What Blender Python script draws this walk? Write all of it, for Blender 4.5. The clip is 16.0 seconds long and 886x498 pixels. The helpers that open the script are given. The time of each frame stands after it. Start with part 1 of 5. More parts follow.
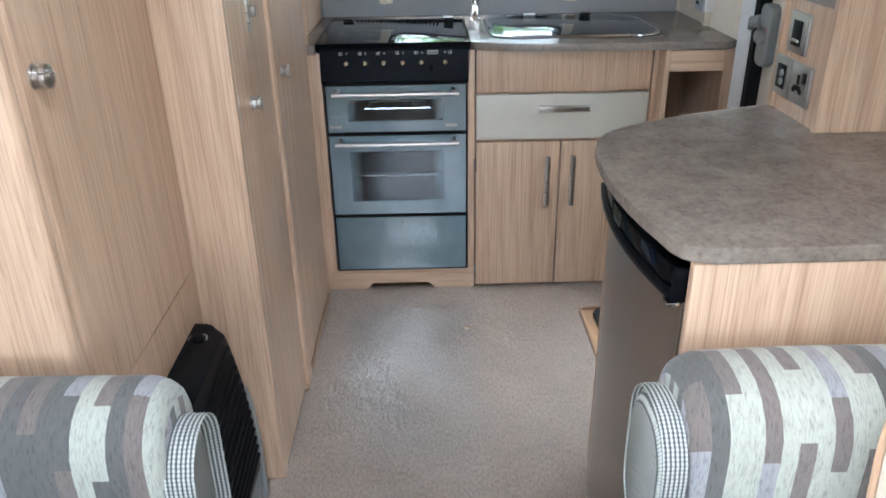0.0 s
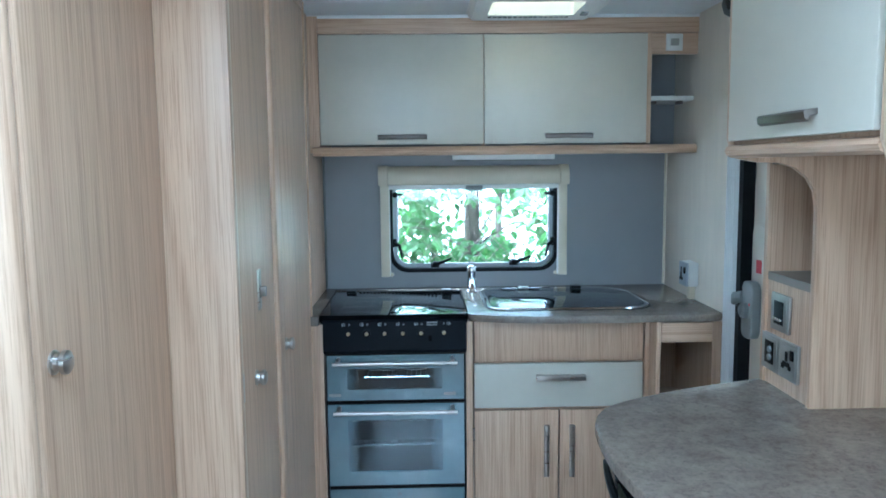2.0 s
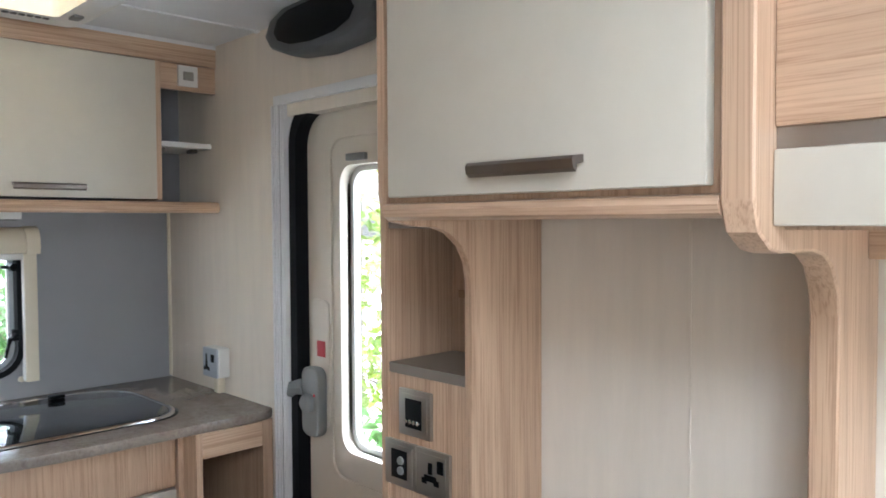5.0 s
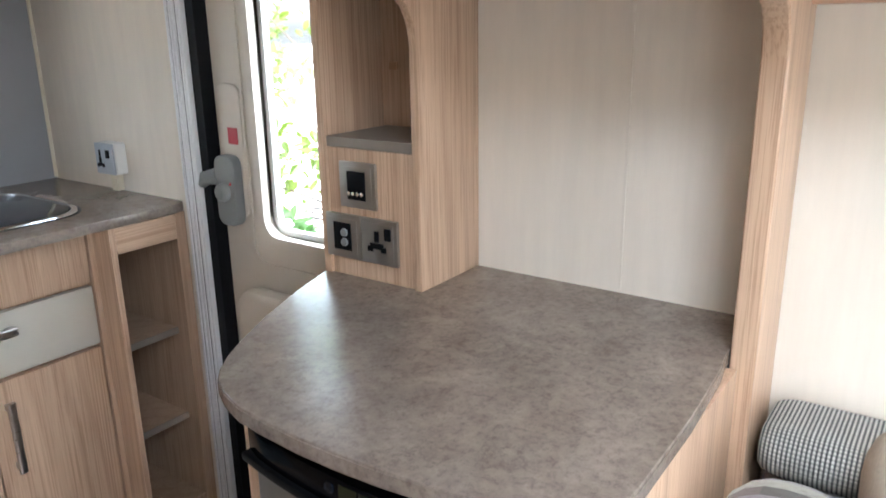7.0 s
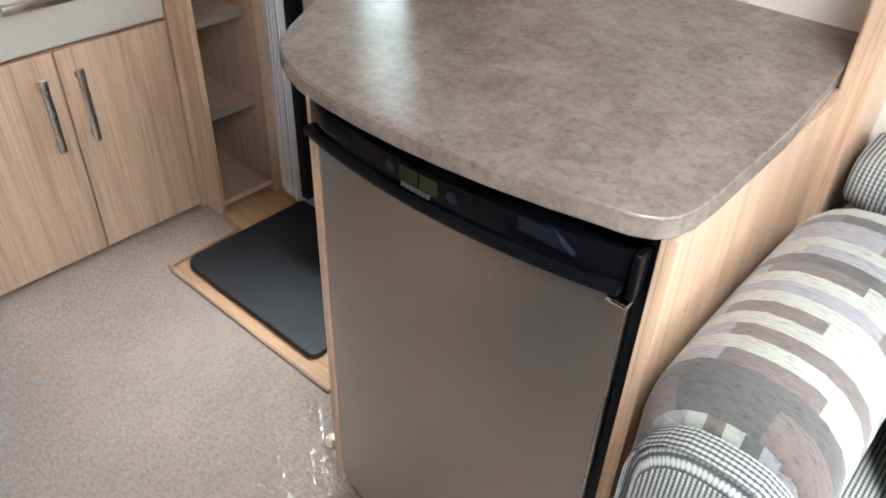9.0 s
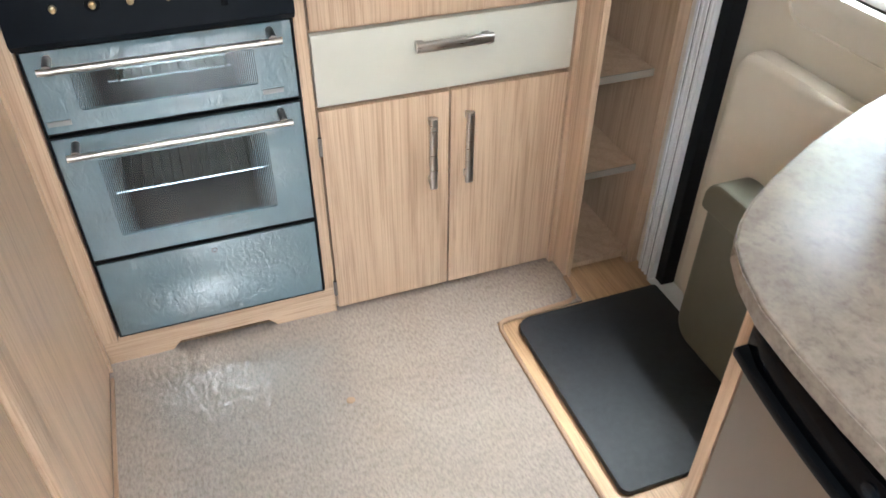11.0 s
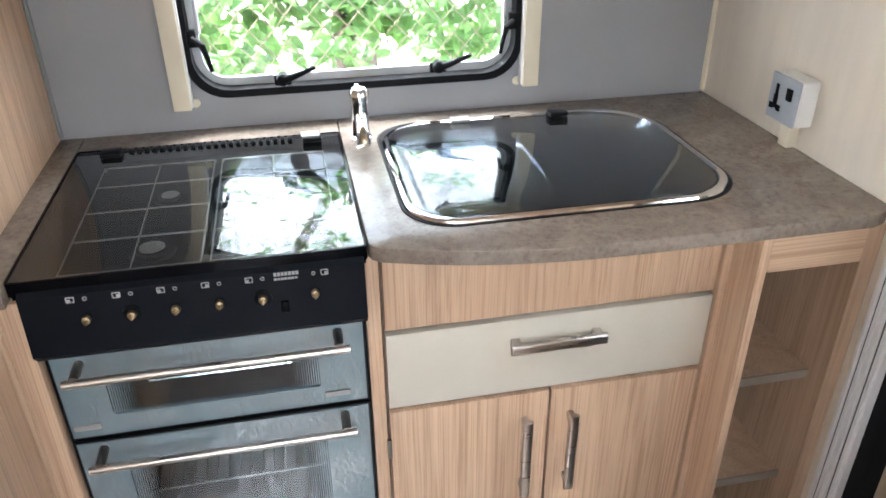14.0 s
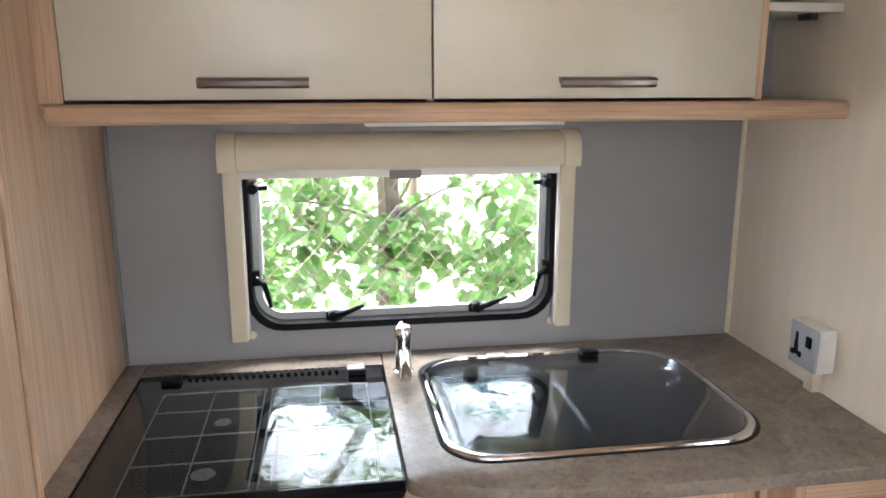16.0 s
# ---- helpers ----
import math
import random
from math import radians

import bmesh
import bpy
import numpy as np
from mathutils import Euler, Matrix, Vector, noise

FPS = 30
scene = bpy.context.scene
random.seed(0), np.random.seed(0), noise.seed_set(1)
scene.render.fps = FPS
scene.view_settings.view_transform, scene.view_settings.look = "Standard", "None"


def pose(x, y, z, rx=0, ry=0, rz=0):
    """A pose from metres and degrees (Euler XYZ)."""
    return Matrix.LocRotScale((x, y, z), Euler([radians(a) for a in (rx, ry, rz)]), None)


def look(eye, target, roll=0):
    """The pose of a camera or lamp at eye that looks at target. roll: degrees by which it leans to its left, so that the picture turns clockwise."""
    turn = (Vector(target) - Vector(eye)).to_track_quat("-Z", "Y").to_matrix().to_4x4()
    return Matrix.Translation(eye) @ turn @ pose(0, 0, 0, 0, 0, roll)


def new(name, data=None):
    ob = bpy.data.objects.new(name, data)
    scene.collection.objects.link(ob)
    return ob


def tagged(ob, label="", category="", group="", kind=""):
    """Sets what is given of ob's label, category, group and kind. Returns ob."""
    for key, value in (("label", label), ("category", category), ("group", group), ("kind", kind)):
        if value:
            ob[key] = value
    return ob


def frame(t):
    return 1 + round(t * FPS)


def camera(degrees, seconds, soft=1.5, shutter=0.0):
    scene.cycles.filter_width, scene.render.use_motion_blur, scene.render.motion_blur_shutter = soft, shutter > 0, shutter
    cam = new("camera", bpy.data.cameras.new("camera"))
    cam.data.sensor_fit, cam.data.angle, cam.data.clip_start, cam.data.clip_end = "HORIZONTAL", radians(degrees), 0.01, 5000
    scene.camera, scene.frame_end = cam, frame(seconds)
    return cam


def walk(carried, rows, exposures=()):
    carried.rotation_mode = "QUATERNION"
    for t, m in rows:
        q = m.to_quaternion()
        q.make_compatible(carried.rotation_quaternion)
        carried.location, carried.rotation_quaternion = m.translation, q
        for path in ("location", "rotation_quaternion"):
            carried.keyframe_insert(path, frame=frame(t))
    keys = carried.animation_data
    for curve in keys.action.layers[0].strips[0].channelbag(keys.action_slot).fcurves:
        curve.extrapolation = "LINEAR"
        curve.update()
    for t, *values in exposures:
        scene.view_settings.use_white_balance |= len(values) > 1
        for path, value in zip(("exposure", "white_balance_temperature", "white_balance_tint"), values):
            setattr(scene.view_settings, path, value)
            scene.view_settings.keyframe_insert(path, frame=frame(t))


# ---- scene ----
cam = camera(60.8, 16.0, soft=1.6, shutter=0.2)
PATH = [
    (0, (-0.156, -2.448, 1.333), (-0.127, -0.646, 0.467), -0.9),
    (0.5, (-0.158, -2.458, 1.35), (-0.136, -0.587, 0.641), -1.0),
    (1, (-0.161, -2.468, 1.363), (-0.141, -0.543, 0.819), -1.2),
    (1.5, (-0.16, -2.474, 1.37), (-0.137, -0.512, 0.984), -0.9),
    (2, (-0.166, -2.468, 1.378), (-0.113, -0.481, 1.157), -0.6),
    (2.5, (-0.183, -2.417, 1.37), (-0.02, -0.427, 1.257), -0.3),
    (3, (-0.189, -2.331, 1.364), (0.141, -0.36, 1.288), 0.4),
    (3.5, (-0.199, -2.17, 1.379), (0.351, -0.247, 1.344), 0.8),
    (4, (-0.202, -2.043, 1.39), (0.651, -0.234, 1.379), 1.1),
    (4.2, (-0.209, -1.987, 1.391), (0.789, -0.253, 1.385), 1.0),
    (6.3, (-0.371, -1.737, 1.346), (1.254, -0.611, 1.043), -1.7),
    (6.5, (-0.377, -1.736, 1.338), (1.244, -0.622, 0.973), -1.4),
    (7, (-0.368, -1.725, 1.317), (1.197, -0.619, 0.747), -0.9),
    (7.5, (-0.365, -1.721, 1.3), (1.135, -0.631, 0.552), -0.7),
    (8, (-0.365, -1.719, 1.283), (1.07, -0.66, 0.379), -0.3),
    (8.5, (-0.358, -1.714, 1.261), (0.991, -0.692, 0.195), 0.7),
    (9, (-0.342, -1.696, 1.245), (0.872, -0.665, 0.036), 2.3),
    (9.5, (-0.308, -1.645, 1.233), (0.683, -0.496, -0.069), 3.0),
    (10, (-0.26, -1.564, 1.248), (0.464, -0.232, -0.057), 2.8),
    (10.2, (-0.236, -1.532, 1.255), (0.394, -0.142, -0.038), 2.6),
    (12.3, (-0.249, -1.075, 1.375), (0.255, 0.422, 0.148), 0.3),
    (12.5, (-0.222, -1.043, 1.382), (0.255, 0.471, 0.166), 0.9),
    (13, (-0.168, -1.001, 1.385), (0.265, 0.59, 0.252), 1.1),
    (13.5, (-0.125, -0.976, 1.405), (0.26, 0.673, 0.342), 0.3),
    (14, (-0.103, -0.977, 1.426), (0.244, 0.728, 0.44), -0.5),
    (14.5, (-0.097, -0.995, 1.449), (0.199, 0.781, 0.579), -0.5),
    (15, (-0.098, -1.016, 1.472), (0.159, 0.826, 0.737), -0.1),
    (15.5, (-0.102, -1.042, 1.477), (0.146, 0.854, 0.889), 0.2),
    (16, (-0.125, -1.05, 1.488), (0.175, 0.876, 1.04), -0.0),
]
walk(cam, [(t, look(eye, target, roll)) for t, eye, target, roll in PATH],
     exposures=[(0.0, 3.98, 5600, 6), (0.5, 4.0, 5100, -2), (1.0, 3.9, 4800, -5), (1.5, 3.85, 4600, -7), (2.0, 3.88, 4500, -7), (2.5, 3.88, 4750, -4), (3.0, 3.9, 5200, 2), (3.5, 3.95, 5400, 3),
                (4.2, 3.97, 5750, 6), (6.3, 4.05, 5800, 8), (8.0, 4.25, 5850, 8), (9.0, 4.45, 6000, 7), (10.2, 4.85, 6000, 4), (12.5, 4.8, 6250, 4), (14.0, 4.6, 6200, 10), (15.0, 4.4, 6350, 11), (16.0, 4.15, 6450, 13)])

# ---------- daylight ----------
world = bpy.data.worlds.new("overcast_sky")
scene.world = world
world.use_nodes = True
wn = world.node_tree
sky = wn.nodes.new("ShaderNodeTexSky")
sky.sky_type, sky.sun_disc = "NISHITA", False
sky.sun_elevation, sky.sun_rotation = radians(58), radians(270)
sky.air_density, sky.dust_density, sky.ozone_density = 1.0, 4.0, 1.0
pale = wn.nodes.new("ShaderNodeHueSaturation")
pale.inputs["Saturation"].default_value = 0.35
wn.links.new(sky.outputs["Color"], pale.inputs["Color"])
wn.links.new(pale.outputs["Color"], wn.nodes["Background"].inputs["Color"])
wn.nodes["Background"].inputs["Strength"].default_value = 0.15

sun = new("sun", bpy.data.lights.new("sun", "SUN"))
sun.data.energy, sun.data.angle, sun.data.color = 1.5, radians(12), (1.0, 0.96, 0.9)
sun.matrix_world = look((0, 0, 0), (-math.sin(radians(270)) * math.cos(radians(58)), -math.cos(radians(270)) * math.cos(radians(58)), -math.sin(radians(58))))


def window_light(name, eye, target, width, height, watts, colour=(0.95, 0.98, 1.0)):
    """Sky light coming in through one window opening."""
    lamp = new(name, bpy.data.lights.new(name, "AREA"))
    lamp.data.shape, lamp.data.size, lamp.data.size_y = "RECTANGLE", width, height
    lamp.data.energy, lamp.data.color = watts, colour
    lamp.matrix_world = look(eye, target)


window_light("front_window_daylight", (-0.25, -4.45, 1.24), (-0.25, 0, 1.10), 1.5, 0.42, 0.84)
window_light("nearside_window_daylight", (-1.35, -3.1, 1.22), (1.0, -2.6, 1.05), 0.95, 0.4, 0.34)
window_light("offside_window_daylight", (0.83, -3.1, 1.22), (-1.2, -2.6, 1.05), 0.95, 0.4, 0.26)
window_light("centre_rooflight_daylight", (-0.36, -2.16, 1.92), (-0.36, -2.16, 0), 0.5, 0.62, 0.8)
window_light("kitchen_rooflight_daylight", (0.195, -0.03, 2.05), (0.195, -0.03, 0), 0.28, 0.20, 0.28)
window_light("kitchen_window_daylight", (0.037, 0.85, 1.80), (0.037, -0.6, 0.35), 0.65, 0.35, 2.5)
window_light("door_window_daylight", (1.25, -0.50, 2.00), (-0.2, -0.45, 0.45), 0.45, 0.40, 3.6)


# ---------- materials ----------
def material(name, rough=0.5, metal=0.0, colour=(0.5, 0.5, 0.5), coat=0.0):
    m = bpy.data.materials.new(name)
    m.use_nodes = True
    p = m.node_tree.nodes["Principled BSDF"]
    p.inputs["Base Color"].default_value = (*colour, 1)
    p.inputs["Roughness"].default_value, p.inputs["Metallic"].default_value = rough, metal
    p.inputs["Coat Weight"].default_value = coat
    if max(colour) < 0.03:
        p.inputs["Specular IOR Level"].default_value = 0.35
    return m, m.node_tree, p


def node(tree, kind, **values):
    n = tree.nodes.new(kind)
    for key, value in values.items():
        n.inputs[key.replace("_", " ")].default_value = value
    return n


def coords(tree, scale, shift=True):
    """Object coordinates, stretched, and shifted by chance from object to object."""
    tc = tree.nodes.new("ShaderNodeTexCoord")
    mp = tree.nodes.new("ShaderNodeMapping")
    mp.inputs["Scale"].default_value = scale
    tree.links.new(tc.outputs["Object"], mp.inputs["Vector"])
    if shift:
        info = tree.nodes.new("ShaderNodeObjectInfo")
        mul = tree.nodes.new("ShaderNodeVectorMath")
        mul.operation = "SCALE"
        mul.inputs[0].default_value = (7.3, 5.1, 3.7)
        tree.links.new(info.outputs["Random"], mul.inputs["Scale"])
        tree.links.new(mul.outputs["Vector"], mp.inputs["Location"])
    return mp.outputs["Vector"]


def ramp(tree, fac, stops):
    r = tree.nodes.new("ShaderNodeValToRGB")
    while len(r.color_ramp.elements) < len(stops):
        r.color_ramp.elements.new(0.5)
    for e, (pos, col) in zip(r.color_ramp.elements, stops):
        e.position, e.color = pos, (*col, 1)
    tree.links.new(fac, r.inputs["Fac"])
    return r.outputs["Color"]


def noise_tex(tree, vec, scale, detail=4.0, rough=0.55, distort=0.0):
    n = node(tree, "ShaderNodeTexNoise", Scale=scale, Detail=detail, Roughness=rough, Distortion=distort)
    tree.links.new(vec, n.inputs["Vector"])
    return n.outputs["Fac"]


def mix(tree, fac, a, b, mode="MIX"):
    n = tree.nodes.new("ShaderNodeMix")
    n.data_type, n.blend_type = "RGBA", mode
    for value, socket in ((fac, n.inputs[0]), (a, n.inputs[6]), (b, n.inputs[7])):
        if isinstance(value, bpy.types.NodeSocket):
            tree.links.new(value, socket)
        else:
            socket.default_value = value if isinstance(value, float) else (*value, 1)
    return n.outputs[2]


def bump(tree, p, height, strength, distance=0.001, socket="Normal"):
    b = node(tree, "ShaderNodeBump", Strength=strength, Distance=distance)
    tree.links.new(height, b.inputs["Height"])
    tree.links.new(b.outputs["Normal"], p.inputs[socket])


def wood(name, grain, light=(0.55, 0.385, 0.265), dark=(0.32, 0.20, 0.125), rough=0.36):
    """Ash-look laminate. grain: the axis along which the grain runs."""
    m, t, p = material(name, rough)
    along = [26.0, 26.0, 26.0]
    along["xyz".index(grain)] = 0.9
    v = coords(t, along)
    wide = [7.0, 7.0, 7.0]
    wide["xyz".index(grain)] = 0.55
    v2 = coords(t, wide)
    streak = noise_tex(t, v, 2.2, 5.0, 0.62, 0.25)
    thin = [185.0, 185.0, 185.0]
    thin["xyz".index(grain)] = 2.2
    broad = noise_tex(t, v2, 1.3, 2.0, 0.5, 0.9)
    # the fine lines wander in long arches
    sway = node(t, "ShaderNodeTexNoise", Scale=0.8, Detail=1.5)
    t.links.new(v2, sway.inputs["Vector"])
    shift = t.nodes.new("ShaderNodeVectorMath")
    shift.operation = "MULTIPLY_ADD"
    shift.inputs[1].default_value = (9.0, 9.0, 9.0)
    t.links.new(sway.outputs["Color"], shift.inputs[0])
    t.links.new(coords(t, thin), shift.inputs[2])
    pores = noise_tex(t, shift.outputs["Vector"], 1.6, 4.0, 0.65, 0.15)
    # flame figure: rings cut along the grain
    wave = node(t, "ShaderNodeTexWave", Scale=1.5, Distortion=7.0, Detail=2.0)
    wave.wave_type, wave.bands_direction = "BANDS", "DIAGONAL"
    wave.inputs["Detail Scale"].default_value = 0.7
    t.links.new(v2, wave.inputs["Vector"])
    mid = tuple((a + b) / 2 for a, b in zip(light, dark))
    c = ramp(t, streak, [(0.22, dark), (0.42, mid), (0.60, light)])
    c2 = ramp(t, wave.outputs["Fac"], [(0.0, mid), (0.45, light), (1.0, light)])
    c3 = mix(t, 0.55, c, c2)
    c4 = mix(t, ramp(t, broad, [(0.3, (0, 0, 0)), (0.75, (0.55, 0.55, 0.55))]), c3, tuple(x * 1.08 for x in light))
    c5 = mix(t, 0.75, c4, ramp(t, pores, [(0.37, (0.68, 0.62, 0.57)), (0.50, (1.0, 1.0, 1.0)), (0.70, (1.12, 1.12, 1.12))]), "MULTIPLY")
    t.links.new(c5, p.inputs["Base Color"])
    bump(t, p, pores, 0.15, 0.0006)
    return m


WOOD_V = wood("ash_laminate_upright", "z")
WOOD_X = wood("ash_laminate_crosswise", "x")
WOOD_Y = wood("ash_laminate_lengthwise", "y")
# same ash darkened for inner faces: recess shade put into the colour
WOOD_SHADED = wood("ash_laminate_shaded", "z", (0.44, 0.31, 0.215), (0.28, 0.18, 0.115), 0.45)
FLOOR_WOOD = wood("oak_vinyl_floor", "y", (0.46, 0.29, 0.16), (0.26, 0.14, 0.07), 0.4)


def plain(name, colour, rough, metal=0.0, vary=0.06, scale=14.0, relief=0.05, coat=0.0, grain=(1, 1, 1)):
    """Paint, plastic or metal with slight unevenness."""
    m, t, p = material(name, rough, metal, colour, coat)
    v = coords(t, grain)
    n = noise_tex(t, v, scale, 5.0, 0.6)
    c = ramp(t, n, [(0.3, tuple(x * (1 - vary) for x in colour)), (0.7, tuple(min(1, x * (1 + vary)) for x in colour))])
    t.links.new(c, p.inputs["Base Color"])
    r = node(t, "ShaderNodeMapRange", To_Min=max(0.02, rough * 0.85), To_Max=min(1, rough * 1.2))
    t.links.new(n, r.inputs["Value"])
    t.links.new(r.outputs["Result"], p.inputs["Roughness"])
    fine = noise_tex(t, v, scale * 22, 3.0)
    bump(t, p, fine, relief, 0.0005)
    return m


CREAM = plain("cream_gloss_laminate", (0.54, 0.505, 0.43), 0.30, vary=0.025)
WALL = plain("cream_textured_wallboard", (0.71, 0.65, 0.565), 0.6, vary=0.05, scale=9, relief=0.35, grain=(3, 3, 0.35))
GREYWALL = plain("pale_grey_wallboard", (0.28, 0.285, 0.30), 0.5, vary=0.03, scale=6, relief=0.15)
CEIL = plain("white_ceiling_board", (0.72, 0.74, 0.76), 0.6, vary=0.02, relief=0.2)
WHITE = plain("white_plastic", (0.75, 0.75, 0.73), 0.35, vary=0.02)
IVORY = plain("ivory_plastic", (0.66, 0.60, 0.47), 0.38, vary=0.02)
DOORSKIN = plain("cream_door_moulding", (0.62, 0.57, 0.49), 0.42, vary=0.03, relief=0.15)
BLACK = plain("black_plastic", (0.004, 0.0045, 0.0055), 0.36, vary=0.1)
RUBBER = plain("black_rubber", (0.008, 0.0085, 0.010), 0.5, vary=0.1)
PANEL = plain("black_satin_control_panel", (0.006, 0.0075, 0.011), 0.45, vary=0.1)
GLOSSBLACK = plain("black_glossy_plastic", (0.003, 0.0034, 0.0045), 0.12, vary=0.05, relief=0.0)
HOBBLACK = plain("black_enamel_hob", (0.002, 0.0024, 0.0028), 0.3, vary=0.05, relief=0.0)
for dark in (HOBBLACK, GLOSSBLACK, PANEL, BLACK, RUBBER):
    dark.node_tree.nodes["Principled BSDF"].inputs["Specular IOR Level"].default_value = 0.1
HOBBLACK.node_tree.nodes["Principled BSDF"].inputs["Specular IOR Level"].default_value = 0.03
GREYPLASTIC = plain("grey_plastic", (0.20, 0.21, 0.21), 0.45)
DARKGREY = plain("dark_grey_plastic", (0.07, 0.075, 0.08), 0.45)
CHROME = plain("polished_chrome", (0.75, 0.75, 0.76), 0.07, 1.0, 0.02, relief=0.0)
STEEL = plain("brushed_nickel", (0.52, 0.49, 0.46), 0.28, 1.0, 0.06, grain=(1, 1, 12))
BRONZE = plain("dark_bronze_metal", (0.24, 0.215, 0.20), 0.32, 1.0, 0.06)
SATIN = plain("satin_nickel_plate", (0.42, 0.41, 0.39), 0.34, 1.0, 0.05)
BRASS = plain("brass", (0.42, 0.33, 0.20), 0.35, 1.0)
ALU = plain("aluminium_trim", (0.74, 0.75, 0.76), 0.32, 0.1, 0.01, relief=0.0, grain=(1, 1, 0.1))
FRIDGE = plain("brushed_bronze_steel", (0.36, 0.325, 0.295), 0.30, 0.9, 0.015, scale=2, relief=0.02, grain=(6, 6, 0.5))
SOCKETGREY = plain("pale_silver_plastic", (0.42, 0.46, 0.52), 0.3, 0.35, 0.02, relief=0.0)
OLIVE = plain("olive_plastic", (0.11, 0.11, 0.082), 0.5)
RED = plain("red_sticker", (0.45, 0.02, 0.03), 0.4)
CYANWOOD = plain("grey_metal_edging", (0.22, 0.19, 0.16), 0.4)
TAN = plain("tan_carpet_binding", (0.30, 0.19, 0.12), 0.8)
RUBBERMAT = plain("black_door_mat", (0.013, 0.014, 0.017), 0.5, vary=0.35, scale=60, relief=0.8)
LENS = plain("warm_lamp_lens", (0.75, 0.66, 0.45), 0.3, relief=0.1)


def worktop_material():
    m, t, p = material("stone_look_worktop", 0.3)
    v = coords(t, (1, 1, 1), False)
    big = noise_tex(t, v, 13.0, 6.0, 0.7, 0.4)
    small = noise_tex(t, v, 95.0, 7.0, 0.75, 0.3)
    speck = noise_tex(t, v, 420.0, 2.0, 0.5)
    dab = noise_tex(t, v, 36.0, 3.0, 0.6, 0.8)
    c = ramp(t, big, [(0.30, (0.158, 0.128, 0.106)), (0.50, (0.205, 0.170, 0.142)), (0.72, (0.262, 0.220, 0.186))])
    c2 = ramp(t, small, [(0.34, (0.64, 0.62, 0.60)), (0.5, (1, 1, 1)), (0.66, (1.16, 1.15, 1.13))])
    c3 = mix(t, 0.8, c, c2, "MULTIPLY")
    c3 = mix(t, ramp(t, dab, [(0.60, (0, 0, 0)), (0.70, (0.45, 0.45, 0.45))]), c3, (0.125, 0.098, 0.080))
    c4 = mix(t, ramp(t, speck, [(0.64, (0, 0, 0)), (0.72, (0.35, 0.35, 0.35))]), c3, (0.10, 0.08, 0.066))
    t.links.new(c4, p.inputs["Base Color"])
    bump(t, p, speck, 0.05, 0.0003)
    r = node(t, "ShaderNodeMapRange", To_Min=0.19, To_Max=0.27)
    t.links.new(small, r.inputs["Value"])
    t.links.new(r.outputs["Result"], p.inputs["Roughness"])
    return m


WORKTOP = worktop_material()


def glass_material(name, colour, ior=1.45, rough=0.02):
    m, t, p = material(name, rough, 0, colour)
    p.inputs["Transmission Weight"].default_value = 1.0
    p.inputs["IOR"].default_value = ior
    return m


GLASS = glass_material("clear_acrylic_pane", (0.96, 0.98, 0.97))


def thin_glass(name, tint, face_on):
    """A flat tinted sheet: a clear mirror image over what lies behind it."""
    m = bpy.data.materials.new(name)
    m.use_nodes = True
    t = m.node_tree
    t.nodes.remove(t.nodes["Principled BSDF"])
    see = t.nodes.new("ShaderNodeBsdfTransparent")
    see.inputs["Color"].default_value = (*tint, 1)
    shine = t.nodes.new("ShaderNodeBsdfGlossy")
    shine.inputs["Roughness"].default_value = 0.0
    lw = node(t, "ShaderNodeLayerWeight", Blend=0.5)
    power = node(t, "ShaderNodeMath")
    power.operation = "POWER"
    power.inputs[1].default_value = 3.6
    f = node(t, "ShaderNodeMapRange", To_Min=face_on, To_Max=0.95)
    mx = t.nodes.new("ShaderNodeMixShader")
    t.links.new(lw.outputs["Facing"], power.inputs[0])
    t.links.new(power.outputs[0], f.inputs["Value"])
    t.links.new(f.outputs["Result"], mx.inputs[0])
    t.links.new(see.outputs["BSDF"], mx.inputs[1])
    t.links.new(shine.outputs["BSDF"], mx.inputs[2])
    t.links.new(mx.outputs["Shader"], t.nodes["Material Output"].inputs["Surface"])
    return m


SMOKED = thin_glass("smoked_glass_lid", (0.70, 0.74, 0.76), 0.075)
SINKGLASS = thin_glass("dark_smoked_glass", (0.62, 0.66, 0.69), 0.075)


def film_glass():
    """Blue-grey glass still wearing its crinkled protective film."""
    m, t, p = material("blue_grey_glass_with_film", 0.16, 0, (0.125, 0.185, 0.215))
    v = coords(t, (1, 1, 1))
    crease = noise_tex(t, coords(t, (1.0, 1.0, 0.55)), 70.0, 1.5, 0.5, 1.2)
    where = noise_tex(t, v, 9.0, 3.0, 0.5)
    t.links.new(ramp(t, where, [(0.40, (0.3, 0.3, 0.3)), (0.56, (1, 1, 1))]), p.inputs["Coat Weight"])
    p.inputs["Coat Roughness"].default_value = 0.04
    p.inputs["Coat IOR"].default_value = 2.1
    bump(t, p, crease, 0.9, 0.0022, "Coat Normal")
    return m


OVENGLASS = film_glass()
DARKGLASS = thin_glass("dark_oven_window", (0.76, 0.80, 0.82), 0.05)


